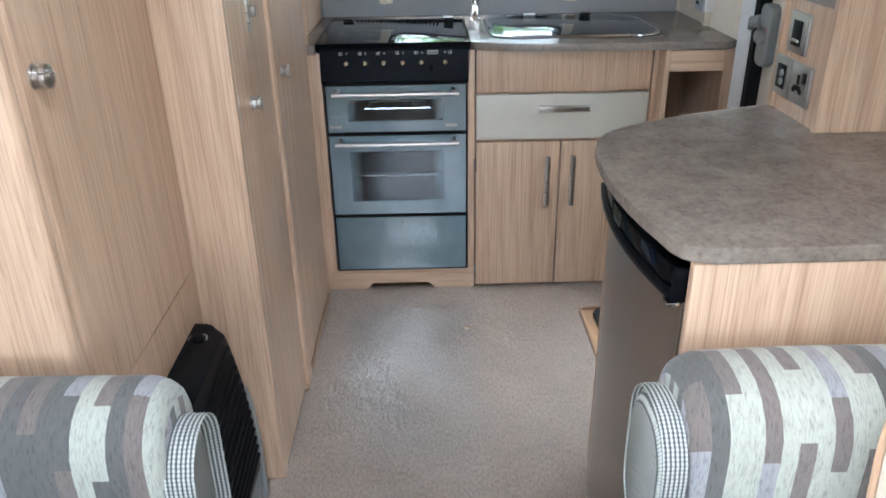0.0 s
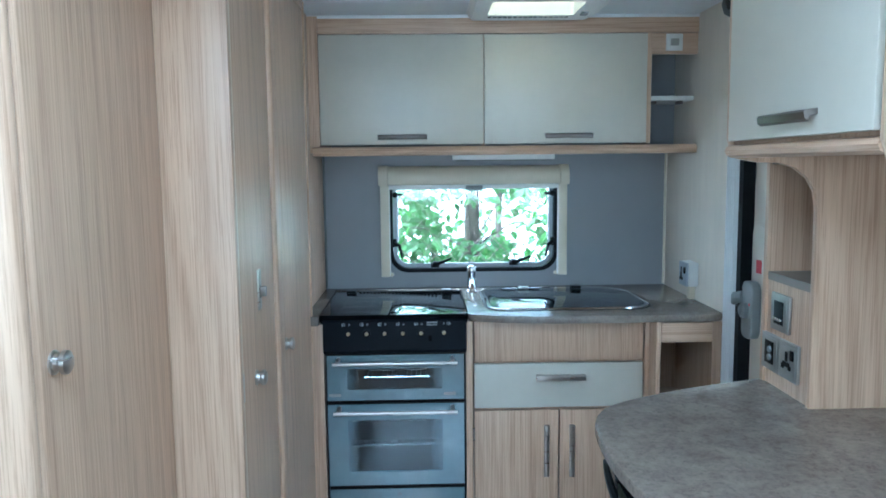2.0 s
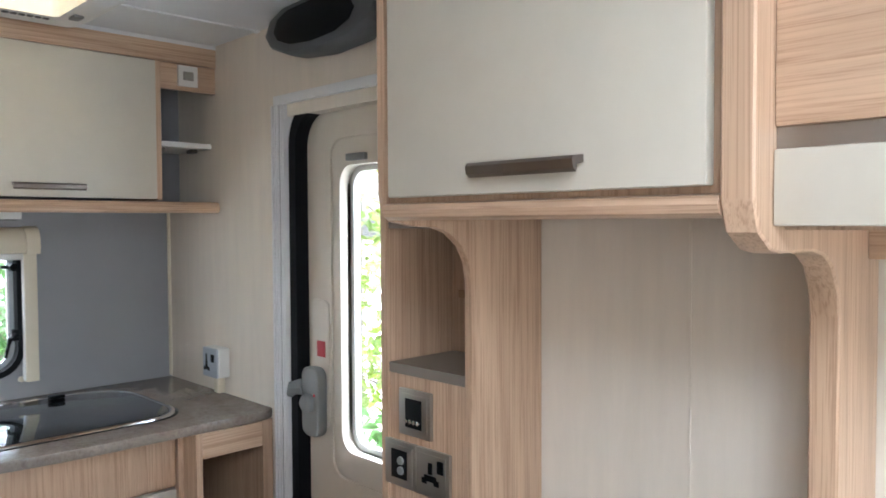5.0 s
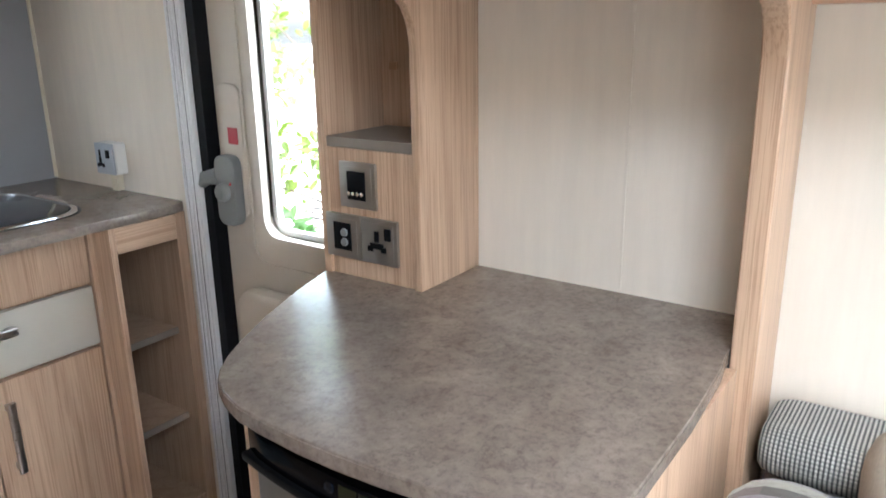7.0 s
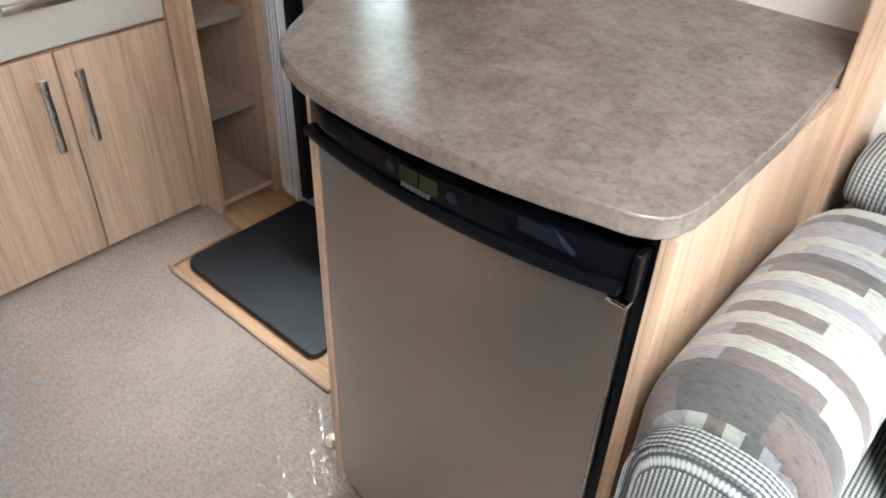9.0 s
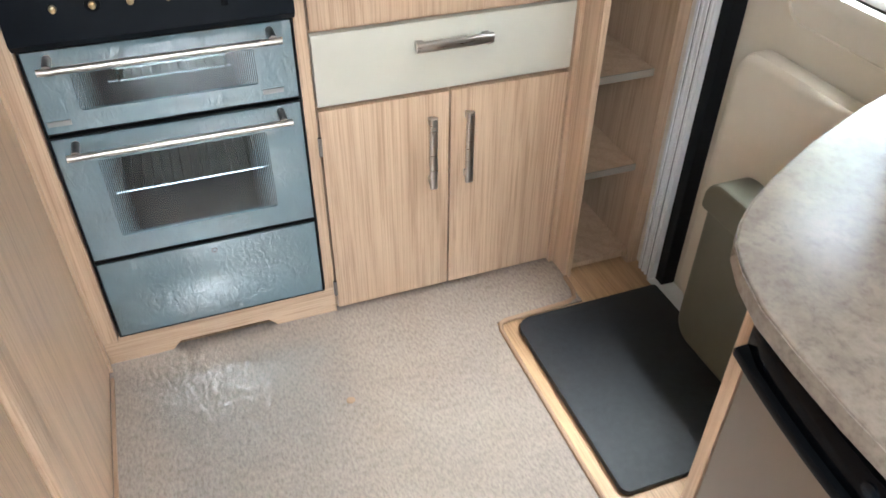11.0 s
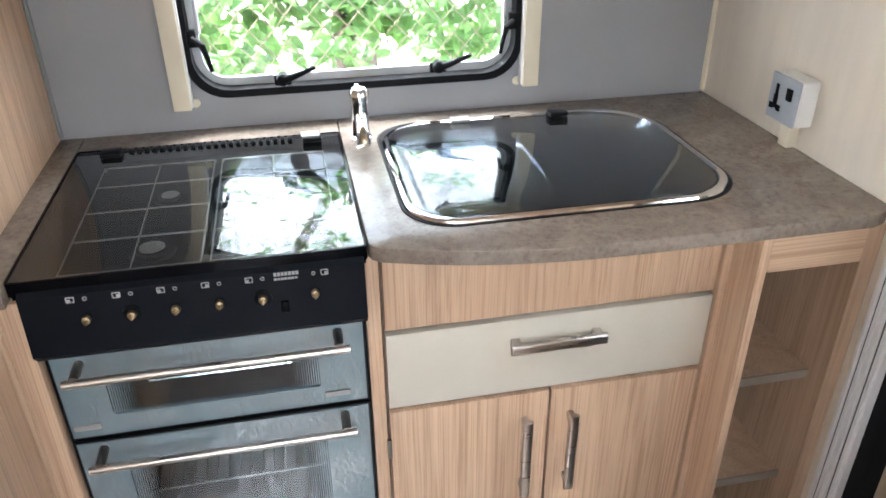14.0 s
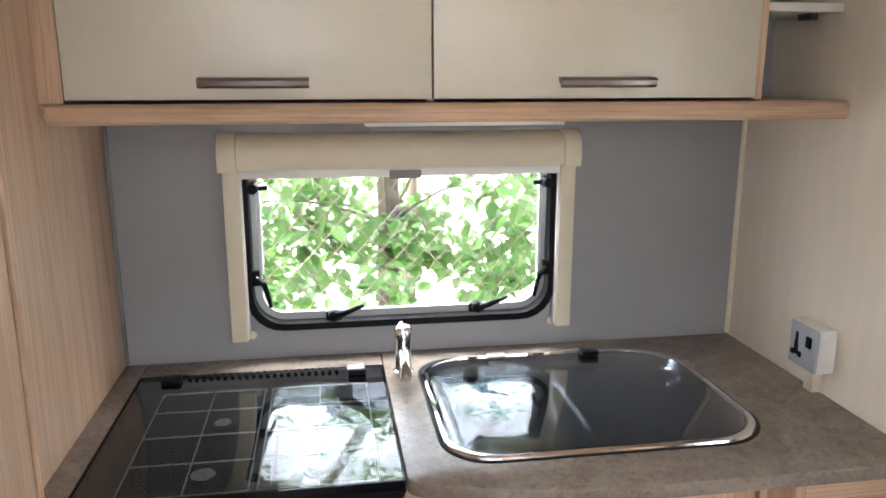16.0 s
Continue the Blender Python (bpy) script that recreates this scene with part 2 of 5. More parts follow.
def carpet_material():
    m, t, p = material("grey_beige_carpet_under_clear_film", 0.95)
    v = coords(t, (1, 1, 1), False)
    big = noise_tex(t, v, 3.0, 4.0, 0.6)
    tuft = noise_tex(t, v, 330.0, 3.0, 0.7)
    fleck = noise_tex(t, coords(t, (1.0, 0.45, 1.0), False), 170.0, 3.0, 0.7)
    c = ramp(t, big, [(0.3, (0.280, 0.228, 0.194)), (0.7, (0.362, 0.300, 0.256))])
    c2 = ramp(t, fleck, [(0.33, (0.70, 0.68, 0.66)), (0.52, (1, 1, 1)), (0.72, (1.22, 1.21, 1.20))])
    t.links.new(mix(t, 0.9, c, c2, "MULTIPLY"), p.inputs["Base Color"])
    bump(t, p, tuft, 0.8, 0.003)
    # protective film: loose patches cling and shine, crinkled
    patch = noise_tex(t, v, 3.1, 3.0, 0.55)
    w = ramp(t, patch, [(0.27, (0.25, 0.25, 0.25)), (0.44, (1, 1, 1))])
    t.links.new(w, p.inputs["Coat Weight"])
    p.inputs["Coat Roughness"].default_value = 0.03
    p.inputs["Coat IOR"].default_value = 2.6
    ripple = noise_tex(t, coords(t, (1.0, 0.6, 1), False), 46.0, 1.2, 0.5, 1.0)
    loose = noise_tex(t, v, 7.0, 1.0, 0.5, 0.5)
    both = node(t, "ShaderNodeMath")
    both.operation = "MULTIPLY_ADD"
    both.inputs[1].default_value = 1.2
    t.links.new(loose, both.inputs[0])
    t.links.new(ripple, both.inputs[2])
    bump(t, p, both.outputs[0], 1.0, 0.0034, "Coat Normal")
    return m


CARPET = carpet_material()


def stripe_material():
    """Upholstery: stripes broken into blocks of grey, taupe, cream and pale lilac."""
    m, t, p = material("striped_block_upholstery", 0.9)
    uv = t.nodes.new("ShaderNodeUVMap")
    sep = t.nodes.new("ShaderNodeSeparateXYZ")
    t.links.new(uv.outputs["UV"], sep.inputs["Vector"])

    def cells(axis, scale, jitter=None):
        a = node(t, "ShaderNodeMath")
        a.operation = "MULTIPLY"
        a.inputs[1].default_value = scale
        t.links.new(sep.outputs[axis], a.inputs[0])
        s = a.outputs[0]
        if jitter is not None:
            b = node(t, "ShaderNodeMath")
            b.operation = "ADD"
            t.links.new(s, b.inputs[0])
            t.links.new(jitter, b.inputs[1])
            s = b.outputs[0]
        f = node(t, "ShaderNodeMath")
        f.operation = "FLOOR"
        t.links.new(s, f.inputs[0])
        return f.outputs[0]

    col = cells("X", 45.0)
    wn1 = t.nodes.new("ShaderNodeTexWhiteNoise")
    wn1.noise_dimensions = "1D"
    t.links.new(col, wn1.inputs["W"])
    jit = node(t, "ShaderNodeMath")
    jit.operation = "MULTIPLY"
    jit.inputs[1].default_value = 9.0
    t.links.new(wn1.outputs["Value"], jit.inputs[0])
    row = cells("Y", 10.0, jit.outputs[0])
    comb = t.nodes.new("ShaderNodeCombineXYZ")
    t.links.new(col, comb.inputs["X"])
    t.links.new(row, comb.inputs["Y"])
    wn2 = t.nodes.new("ShaderNodeTexWhiteNoise")
    wn2.noise_dimensions = "2D"
    t.links.new(comb.outputs["Vector"], wn2.inputs["Vector"])
    even = node(t, "ShaderNodeMath")
    even.operation = "MODULO"
    even.inputs[1].default_value = 2.0
    t.links.new(col, even.inputs[0])
    absn = node(t, "ShaderNodeMath")
    absn.operation = "ABSOLUTE"
    t.links.new(even.outputs[0], absn.inputs[0])

    def steps(value, stops):
        r = t.nodes.new("ShaderNodeValToRGB")
        r.color_ramp.interpolation = "CONSTANT"
        while len(r.color_ramp.elements) < len(stops):
            r.color_ramp.elements.new(0.5)
        for e, (pos, c) in zip(r.color_ramp.elements, stops):
            e.position, e.color = pos, (*c, 1)
        t.links.new(value, r.inputs["Fac"])
        return r.outputs["Color"]

    cream, lilac, taupe, grey = (0.32, 0.325, 0.285), (0.23, 0.226, 0.24), (0.135, 0.112, 0.104), (0.085, 0.084, 0.080)
    blocks = steps(wn2.outputs["Value"], [(0.0, lilac), (0.36, taupe), (0.70, cream), (0.92, grey)])
    bands = steps(wn1.outputs["Value"], [(0.0, grey), (0.46, cream), (0.86, lilac)])
    c = mix(t, absn.outputs[0], blocks, bands)
    thread = noise_tex(t, coords(t, (420, 70, 70), False), 1.0, 3.0, 0.7)
    mott = ramp(t, thread, [(0.32, (0.55, 0.55, 0.55)), (0.48, (1.0, 1.0, 1.0)), (0.7, (1.15, 1.15, 1.15))])
    t.links.new(mix(t, 0.8, c, mott, "MULTIPLY"), p.inputs["Base Color"])
    p.inputs["Sheen Weight"].default_value = 0.2
    bump(t, p, thread, 0.5, 0.001)
    return m


STRIPE = stripe_material()


def rib_material():
    """Grey and ivory corded cloth, fine checks."""
    m, t, p = material("grey_ivory_corded_cloth", 0.9)
    uv = t.nodes.new("ShaderNodeUVMap")
    w1 = node(t, "ShaderNodeTexWave", Scale=52.0, Distortion=0.3)
    w1.bands_direction = "X"
    w2 = node(t, "ShaderNodeTexWave", Scale=52.0, Distortion=0.5)
    w2.bands_direction = "Y"
    for w in (w1, w2):
        t.links.new(uv.outputs["UV"], w.inputs["Vector"])
    f = node(t, "ShaderNodeMath")
    f.operation = "MULTIPLY"
    lift = node(t, "ShaderNodeMapRange", To_Min=0.35, To_Max=1.0)
    t.links.new(w2.outputs["Fac"], lift.inputs["Value"])
    t.links.new(w1.outputs["Fac"], f.inputs[0])
    t.links.new(lift.outputs["Result"], f.inputs[1])
    c = ramp(t, f.outputs[0], [(0.10, (0.065, 0.07, 0.075)), (0.5, (0.42, 0.43, 0.40))])
    t.links.new(c, p.inputs["Base Color"])
    bump(t, p, f.outputs[0], 0.6, 0.002)
    return m


RIB = rib_material()
LINEN = plain("oatmeal_linen", (0.31, 0.27, 0.22), 0.9, vary=0.12, scale=90, relief=0.7, grain=(1, 1, 6))


def leaf_material(name, a, b):
    m, t, p = material(name, 0.5)
    n = t.nodes.new("ShaderNodeNewGeometry")
    t.links.new(ramp(t, n.outputs["Random Per Island"], [(0.0, a), (1.0, b)]), p.inputs["Base Color"])
    tr = t.nodes.new("ShaderNodeBsdfTranslucent")
    tr.inputs["Color"].default_value = (b[0] * 1.15, b[1] * 1.15, b[2] * 1.0, 1)
    mx = node(t, "ShaderNodeMixShader", Fac=0.45)
    t.links.new(p.outputs["BSDF"], mx.inputs[1])
    t.links.new(tr.outputs["BSDF"], mx.inputs[2])
    t.links.new(mx.outputs["Shader"], t.nodes["Material Output"].inputs["Surface"])
    return m


LEAF = leaf_material("hazel_leaf", (0.030, 0.092, 0.020), (0.082, 0.180, 0.046))
LEAF_Y = leaf_material("yellow_green_leaf", (0.055, 0.115, 0.012), (0.13, 0.18, 0.024))
BARK = plain("grey_brown_bark", (0.065, 0.05, 0.038), 0.85, vary=0.35, scale=20, relief=1.0, grain=(1, 1, 0.25))
WIRE = plain("rusty_wire", (0.10, 0.075, 0.055), 0.8, 0.0)
GRAVEL = plain("pale_gravel_ground", (0.42, 0.40, 0.37), 0.9, vary=0.3, scale=8, relief=1.0)
SHELL = plain("white_caravan_skin", (0.75, 0.76, 0.77), 0.35, vary=0.02)

# ---------- building helpers ----------


def start():
    return bmesh.new()


def box(bm, x0, x1, y0, y1, z0, z1, bevel=0.0, seg=2):
    m = Matrix.Translation(((x0 + x1) / 2, (y0 + y1) / 2, (z0 + z1) / 2)) @ Matrix.Diagonal((x1 - x0, y1 - y0, z1 - z0, 1))
    made = bmesh.ops.create_cube(bm, size=1, matrix=m)
    if bevel:
        edges = list({e for v in made["verts"] for e in v.link_edges})
        bmesh.ops.bevel(bm, geom=edges, offset=bevel, segments=seg, profile=0.6, affect="EDGES", clamp_overlap=True)
    return bm


def prism(bm, outline, axis, a, b, bevel=0.0, seg=2):
    """A flat outline drawn out along an axis from a to b. For x the outline is (y, z), for y (x, z), for z (x, y)."""
    def place(p, d):
        return {"x": (d, p[0], p[1]), "y": (p[0], d, p[1]), "z": (p[0], p[1], d)}[axis]
    low = [bm.verts.new(place(p, a)) for p in outline]
    high = [bm.verts.new(place(p, b)) for p in outline]
    n = len(outline)
    faces = [bm.faces.new(low), bm.faces.new(high)]
    rims = list(faces[0].edges) + list(faces[1].edges)
    for i in range(n):
        faces.append(bm.faces.new((low[i], low[(i + 1) % n], high[(i + 1) % n], high[i])))
    bmesh.ops.recalc_face_normals(bm, faces=faces)
    if bevel:
        bmesh.ops.bevel(bm, geom=rims, offset=bevel, segments=seg, profile=0.6, affect="EDGES", clamp_overlap=True)
    return bm


def ring(bm, outer, inner, axis, a, b):
    """A frame between two outlines of equal count, drawn out along an axis."""
    def place(p, d):
        return {"x": (d, p[0], p[1]), "y": (p[0], d, p[1]), "z": (p[0], p[1], d)}[axis]
    rows = [[bm.verts.new(place(p, d)) for p in line] for d, line in ((a, outer), (b, outer), (b, inner), (a, inner))]
    n, faces = len(outer), []
    for k in range(4):
        for i in range(n):
            j = (i + 1) % n
            faces.append(bm.faces.new((rows[k][i], rows[k][j], rows[(k + 1) % 4][j], rows[(k + 1) % 4][i])))
    bmesh.ops.recalc_face_normals(bm, faces=faces)
    return bm


def rounded(x0, x1, y0, y1, radii, steps=6):
    """A rectangle's outline with rounded corners; radii from the low corner on, anticlockwise."""
    if not isinstance(radii, (tuple, list)):
        radii = (radii,) * 4
    out = []
    for (cx, cy, sx, sy, a0), r in zip(((x0, y0, 1, 1, 180), (x1, y0, -1, 1, 270), (x1, y1, -1, -1, 0), (x0, y1, 1, -1, 90)), radii):
        ox, oy = cx + sx * r, cy + sy * r
        for k in range(steps + 1):
            a = radians(a0 + 90 * k / steps)
            out.append((ox + r * math.cos(a), oy + r * math.sin(a)))
    return out


def tube(bm, points, radius, sides=10, close=False):
    """A round bar along points; radius may be one number or one for each point."""
    pts = [Vector(p) for p in points]
    radii = radius if isinstance(radius, (list, tuple)) else [radius] * len(pts)
    rows, faces = [], []
    for i, p in enumerate(pts):
        way = (pts[min(i + 1, len(pts) - 1)] - pts[max(i - 1, 0)]).normalized()
        side = way.orthogonal() if abs(way.z) > 0.9 else way.cross(Vector((0, 0, 1)))
        side.normalize()
        up = side.cross(way).normalized()
        rows.append([bm.verts.new(p + radii[i] * (math.cos(a) * side + math.sin(a) * up)) for a in (2 * math.pi * k / sides for k in range(sides))])
    for r0, r1 in zip(rows, rows[1:]):
        for k in range(sides):
            faces.append(bm.faces.new((r0[k], r0[(k + 1) % sides], r1[(k + 1) % sides], r1[k])))
    faces += [bm.faces.new(rows[0]), bm.faces.new(rows[-1])]
    bmesh.ops.recalc_face_normals(bm, faces=faces)
    return bm


def lathe(bm, centre, axis, profile, sides=20):
    """A turned shape: profile of (distance along the axis, radius)."""
    c, d = Vector(centre), Vector(axis).normalized()
    s = d.orthogonal().normalized()
    u = d.cross(s)
    rows, faces = [], []
    for h, r in profile:
        rows.append([bm.verts.new(c + d * h + max(r, 1e-4) * (math.cos(a) * s + math.sin(a) * u)) for a in (2 * math.pi * k / sides for k in range(sides))])
    for r0, r1 in zip(rows, rows[1:]):
        for k in range(sides):
            faces.append(bm.faces.new((r0[k], r0[(k + 1) % sides], r1[(k + 1) % sides], r1[k])))
    faces += [bm.faces.new(rows[0]), bm.faces.new(rows[-1])]
    bmesh.ops.recalc_face_normals(bm, faces=faces)
    return bm


def finish(name, bm, mat, smooth=True):
    mesh = bpy.data.meshes.new(name)
    bm.to_mesh(mesh)
    bm.free()
    mesh.materials.append(mat)
    if smooth:
        mesh.shade_smooth()
        mesh.set_sharp_from_angle(angle=radians(32))
    return new(name, mesh)


def thing(name, base, label, category, group="", kind=""):
    """An empty at a thing's base."""
    ob = new(name)
    ob.empty_display_size = 0.05
    ob.location = base
    return tagged(ob, label, category, group, kind)


def part(name, bm, mat, parent, label="", smooth=True):
    """Links a bmesh, made in world places, as one mesh under a thing or a part."""
    ob = finish(name, bm, mat, smooth)
    ob.parent = parent
    where = parent.location.copy()
    if parent.type == "EMPTY":
        ob.matrix_parent_inverse = Matrix.Translation(where).inverted()
    return tagged(ob, label) if label else ob


def single(name, bm, mat, label, category, group="", kind="", smooth=True):
    return tagged(finish(name, bm, mat, smooth), label, category, group, kind)


def text_mesh(name, words, size, place, mat, parent, label=""):
    """Printed words, flat, made into a mesh."""
    cu = bpy.data.curves.new(name, "FONT")
    cu.body, cu.size, cu.extrude, cu.align_x, cu.align_y = words, size, 0.0002, "CENTER", "CENTER"
    ob = bpy.data.objects.new(name, cu)
    scene.collection.objects.link(ob)
    mesh = bpy.data.meshes.new_from_object(ob.evaluated_get(bpy.context.evaluated_depsgraph_get()))
    bpy.data.objects.remove(ob)
    mesh.transform(place)
    mesh.materials.clear()
    mesh.materials.append(mat)
    out = new(name, mesh)
    out.parent = parent
    if parent.type == "EMPTY":
        out.matrix_parent_inverse = Matrix.Translation(parent.location).inverted()
    return tagged(out, label) if label else out


# ---------- the setting ----------
XR, YE, XL, ZC = 0.81, 0.54, -0.557, 1.895   # offside wall, end wall, kitchen partition, ceiling
XW, YF = -1.33, -4.40                        # nearside wall of the lounge, front wall

bm = start()
box(bm, XW - 0.05, 0.352, YF - 0.03, -0.17, -0.03, 0.0)
box(bm, XW - 0.05, 0.588, -0.17, 0.02, -0.03, 0.0)
single("carpet", bm, CARPET, "grey-beige carpet under shiny clear protective film", "carpet", kind="structure")
bm = start()
box(bm, XW - 0.05, XR + 0.05, YF - 0.05, YE + 0.05, -0.08, -0.034)
box(bm, 0.352, XR + 0.03, -0.80, -0.17, -0.034, -0.006)
box(bm, 0.588, XR + 0.03, -0.17, 0.02, -0.034, -0.006)
single("floor", bm, FLOOR_WOOD, "wood-look vinyl floor showing around the entrance mat", "floor", kind="structure")
# binding along the cut edge of the carpet
bm = start()
tube(bm, [(0.352, -0.80, 0.001), (0.352, -0.20, 0.001), (0.36, -0.178, 0.001), (0.375, -0.172, 0.001), (0.55, -0.165, 0.001), (0.573, -0.155, 0.001), (0.584, -0.13, 0.001), (0.588, -0.076, 0.001)], 0.006, 8)
single("carpet_binding", bm, TAN, "brown stitched edging of the carpet", "carpet edging", kind="structure")

# end wall with the kitchen window's opening
WX0, WX1, WZ0, WZ1 = -0.292, 0.366, 0.960, 1.335
hole = rounded(WX0, WX1, WZ0, WZ1, (0.07, 0.07, 0.02, 0.02))


def wall_with_hole(bm, x0, x1, z0, z1, hole, axis, a, b):
    """A wall panel of four sides round a rounded hole."""
    n = len(hole)
    q = n // 4
    corner = [(x0, z0), (x1, z0), (x1, z1), (x0, z1)]
    outer = [corner[min(i // q, 3)] for i in range(n)]
    rows = []
    for d in (a, b):
        def place(p):
            return {"x": (d, p[0], p[1]), "y": (p[0], d, p[1])}[axis]
        inn = [bm.verts.new(place(p)) for p in hole]
        cor = [bm.verts.new(place(p)) for p in corner]
        for i in range(n):
            j = (i + 1) % n
            ci, cj = min(i // q, 3), min(j // q, 3)
            if ci == cj:
                bm.faces.new((inn[i], inn[j], cor[ci]))
            else:
                bm.faces.new((inn[i], inn[j], cor[cj], cor[ci]))
        rows.append((inn, cor))
    (i0, c0), (i1, c1) = rows
    for k in range(n):
        bm.faces.new((i0[k], i0[(k + 1) % n], i1[(k + 1) % n], i1[k]))
    for k in range(4):
        bm.faces.new((c0[k], c0[(k + 1) % 4], c1[(k + 1) % 4], c1[k]))
    bmesh.ops.recalc_face_normals(bm, faces=bm.faces[:])
    return bm


bm = wall_with_hole(start(), XW - 0.05, XR + 0.05, -0.05, ZC + 0.05, hole, "y", YE, YE + 0.035)
single("wall_end", bm, GREYWALL, "pale grey end wallboard behind the kitchen", "wall", kind="structure", smooth=False)

# offside wall: kitchen stretch, over the door, behind the fridge cabinet, lounge with its window
DY0, DY1, DZ = -0.775, -0.148, 1.655
for spot in (
    (XR, XR + 0.035, DY1, YE, -0.05, ZC + 0.05),
    (XR, XR + 0.035, DY0, DY1, DZ, ZC + 0.05),
    (XR, XR + 0.035, -2.65, DY0, -0.05, ZC + 0.05),
    (XR, XR + 0.035, -3.60, -2.65, -0.05, 1.00),
    (XR, XR + 0.035, -3.60, -2.65, 1.42, ZC + 0.05),
    (XR, XR + 0.035, YF, -3.60, -0.05, ZC + 0.05),
):
    single("wall_offside", box(start(), *spot), WALL, "cream textured wallboard of the side wall", "wall", kind="structure", smooth=False)
for spot in (
    (XW - 0.035, XW, -2.65, YE, -0.05, ZC + 0.05),
    (XW - 0.035, XW, -3.60, -2.65, -0.05, 1.00),
    (XW - 0.035, XW, -3.60, -2.65, 1.42, ZC + 0.05),
    (XW - 0.035, XW, YF, -3.60, -0.05, ZC + 0.05),
):
    single("wall_nearside", box(start(), *spot), WALL, "cream textured wallboard of the far side", "wall", kind="structure", smooth=False)
for spot in (
    (XW - 0.035, XR + 0.035, YF - 0.035, YF, -0.05, 1.00),
    (XW - 0.035, XR + 0.035, YF - 0.035, YF, 1.48, ZC + 0.05),
    (XW - 0.035, -1.05, YF - 0.035, YF, 1.00, 1.48),
    (0.55, XR + 0.035, YF - 0.035, YF, 1.00, 1.48),
):
    single("wall_front", box(start(), *spot), WALL, "cream wallboard below and above the front window", "wall", kind="structure", smooth=False)
# corner bead between end wall and side wall
bm = tube(start(), [(XR - 0.003, YE - 0.003, 0.893), (XR - 0.003, YE - 0.003, 1.42)], 0.006, 8)
single("corner_trim", bm, IVORY, "thin ivory bead in the wall corner", "trim", kind="structure")
bm = tube(start(), [(XL + 0.003, YE - 0.003, 0.893), (XL + 0.003, YE - 0.003, 1.42)], 0.005, 8)
single("corner_trim", bm, GREYPLASTIC, "thin grey bead in the wall corner", "trim", kind="structure")
# vertical joint cover on the wall behind the counter
bm = box(start(), XR - 0.0022, XR, -1.2665, -1.2615, 0.875, 1.39, 0.0008)
single("wall_joint", bm, WALL, "narrow cream strip covering a wallboard joint", "trim", kind="structure")

# ceiling with its rooflight openings
RX0, RX1, RY0, RY1 = 0.045, 0.350, -0.145, 0.100
bm = start()
for x0, x1, y0, y1 in ((XW, RX0, -1.6, YE), (RX1, XR, -1.6, YE), (RX0, RX1, RY1, YE), (RX0, RX1, -1.6, RY0),
                       (XW, -0.62, -2.48, -1.6), (-0.10, XR, -2.48, -1.6), (-0.62, -0.10, -1.84, -1.6), (XW, XR, YF, -2.48)):
    box(bm, x0, x1, y0, y1, ZC, ZC + 0.03)
box(bm, XL, RX0 - 0.05, -0.03, -0.012, ZC - 0.004, ZC)
box(bm, RX1 + 0.05, XR, -0.03, -0.012, ZC - 0.004, ZC)
single("ceiling", bm, CEIL, "white ceiling board with a slim joint strip", "ceiling", kind="structure", smooth=False)

# ---------- kitchen window ----------
RIM = plain("pale_grey_acrylic", (0.42, 0.45, 0.46), 0.25)
win = thing("window_1", (0.037, YE, WZ0), "hinged caravan window with black rubber frame and stays", "window", kind="structure")
inner = rounded(WX0 + 0.007, WX1 - 0.007, WZ0 + 0.007, WZ1 - 0.018, (0.066, 0.066, 0.012, 0.012))
part("window_frame", ring(start(), rounded(WX0 - 0.008, WX1 + 0.008, WZ0 - 0.008, WZ1 + 0.008, (0.076, 0.076, 0.02, 0.02)), inner, "y", YE - 0.012, YE + 0.03), RUBBER, win, "black rubber frame")
inner2 = rounded(WX0 + 0.024, WX1 - 0.024, WZ0 + 0.024, WZ1 - 0.03, (0.045, 0.045, 0.01, 0.01))
part("inner_rim", ring(start(), rounded(WX0 + 0.008, WX1 - 0.008, WZ0 + 0.008, WZ1 - 0.02, (0.065, 0.065, 0.012, 0.012)), inner2, "y", YE + 0.018, YE + 0.030), RIM, win, "grey acrylic rim of the pane")
pane = part("pane", prism(start(), rounded(WX0 + 0.012, WX1 - 0.012, WZ0 + 0.012, WZ1 - 0.012, 0.05), "y", YE + 0.031, YE + 0.035), GLASS, win, "clear acrylic pane")
pane.visible_shadow = False


def window_catch(x, z, turn):
    """A black turn catch: foot, boss and lever. turn: degrees of the lever from the right."""
    bm = box(start(), x - 0.017, x + 0.017, YE - 0.016, YE - 0.004, z - 0.010, z + 0.010, 0.003)
    lathe(bm, (x, YE - 0.012, z + 0.004), (0, -1, 0), [(0, 0.013), (0.018, 0.012), (0.022, 0.008)], 14)
    c, s = math.cos(radians(turn)), math.sin(radians(turn))
    tube(bm, [(x, YE - 0.028, z + 0.004), (x + 0.022 * c - 0.004 * s, YE - 0.034, z + 0.006 + 0.022 * s), (x + 0.066 * c, YE - 0.036, z + 0.012 + 0.066 * s)], [0.008, 0.007, 0.004], 8)
    return part("window_catch", bm, BLACK, win, "black plastic turn catch")


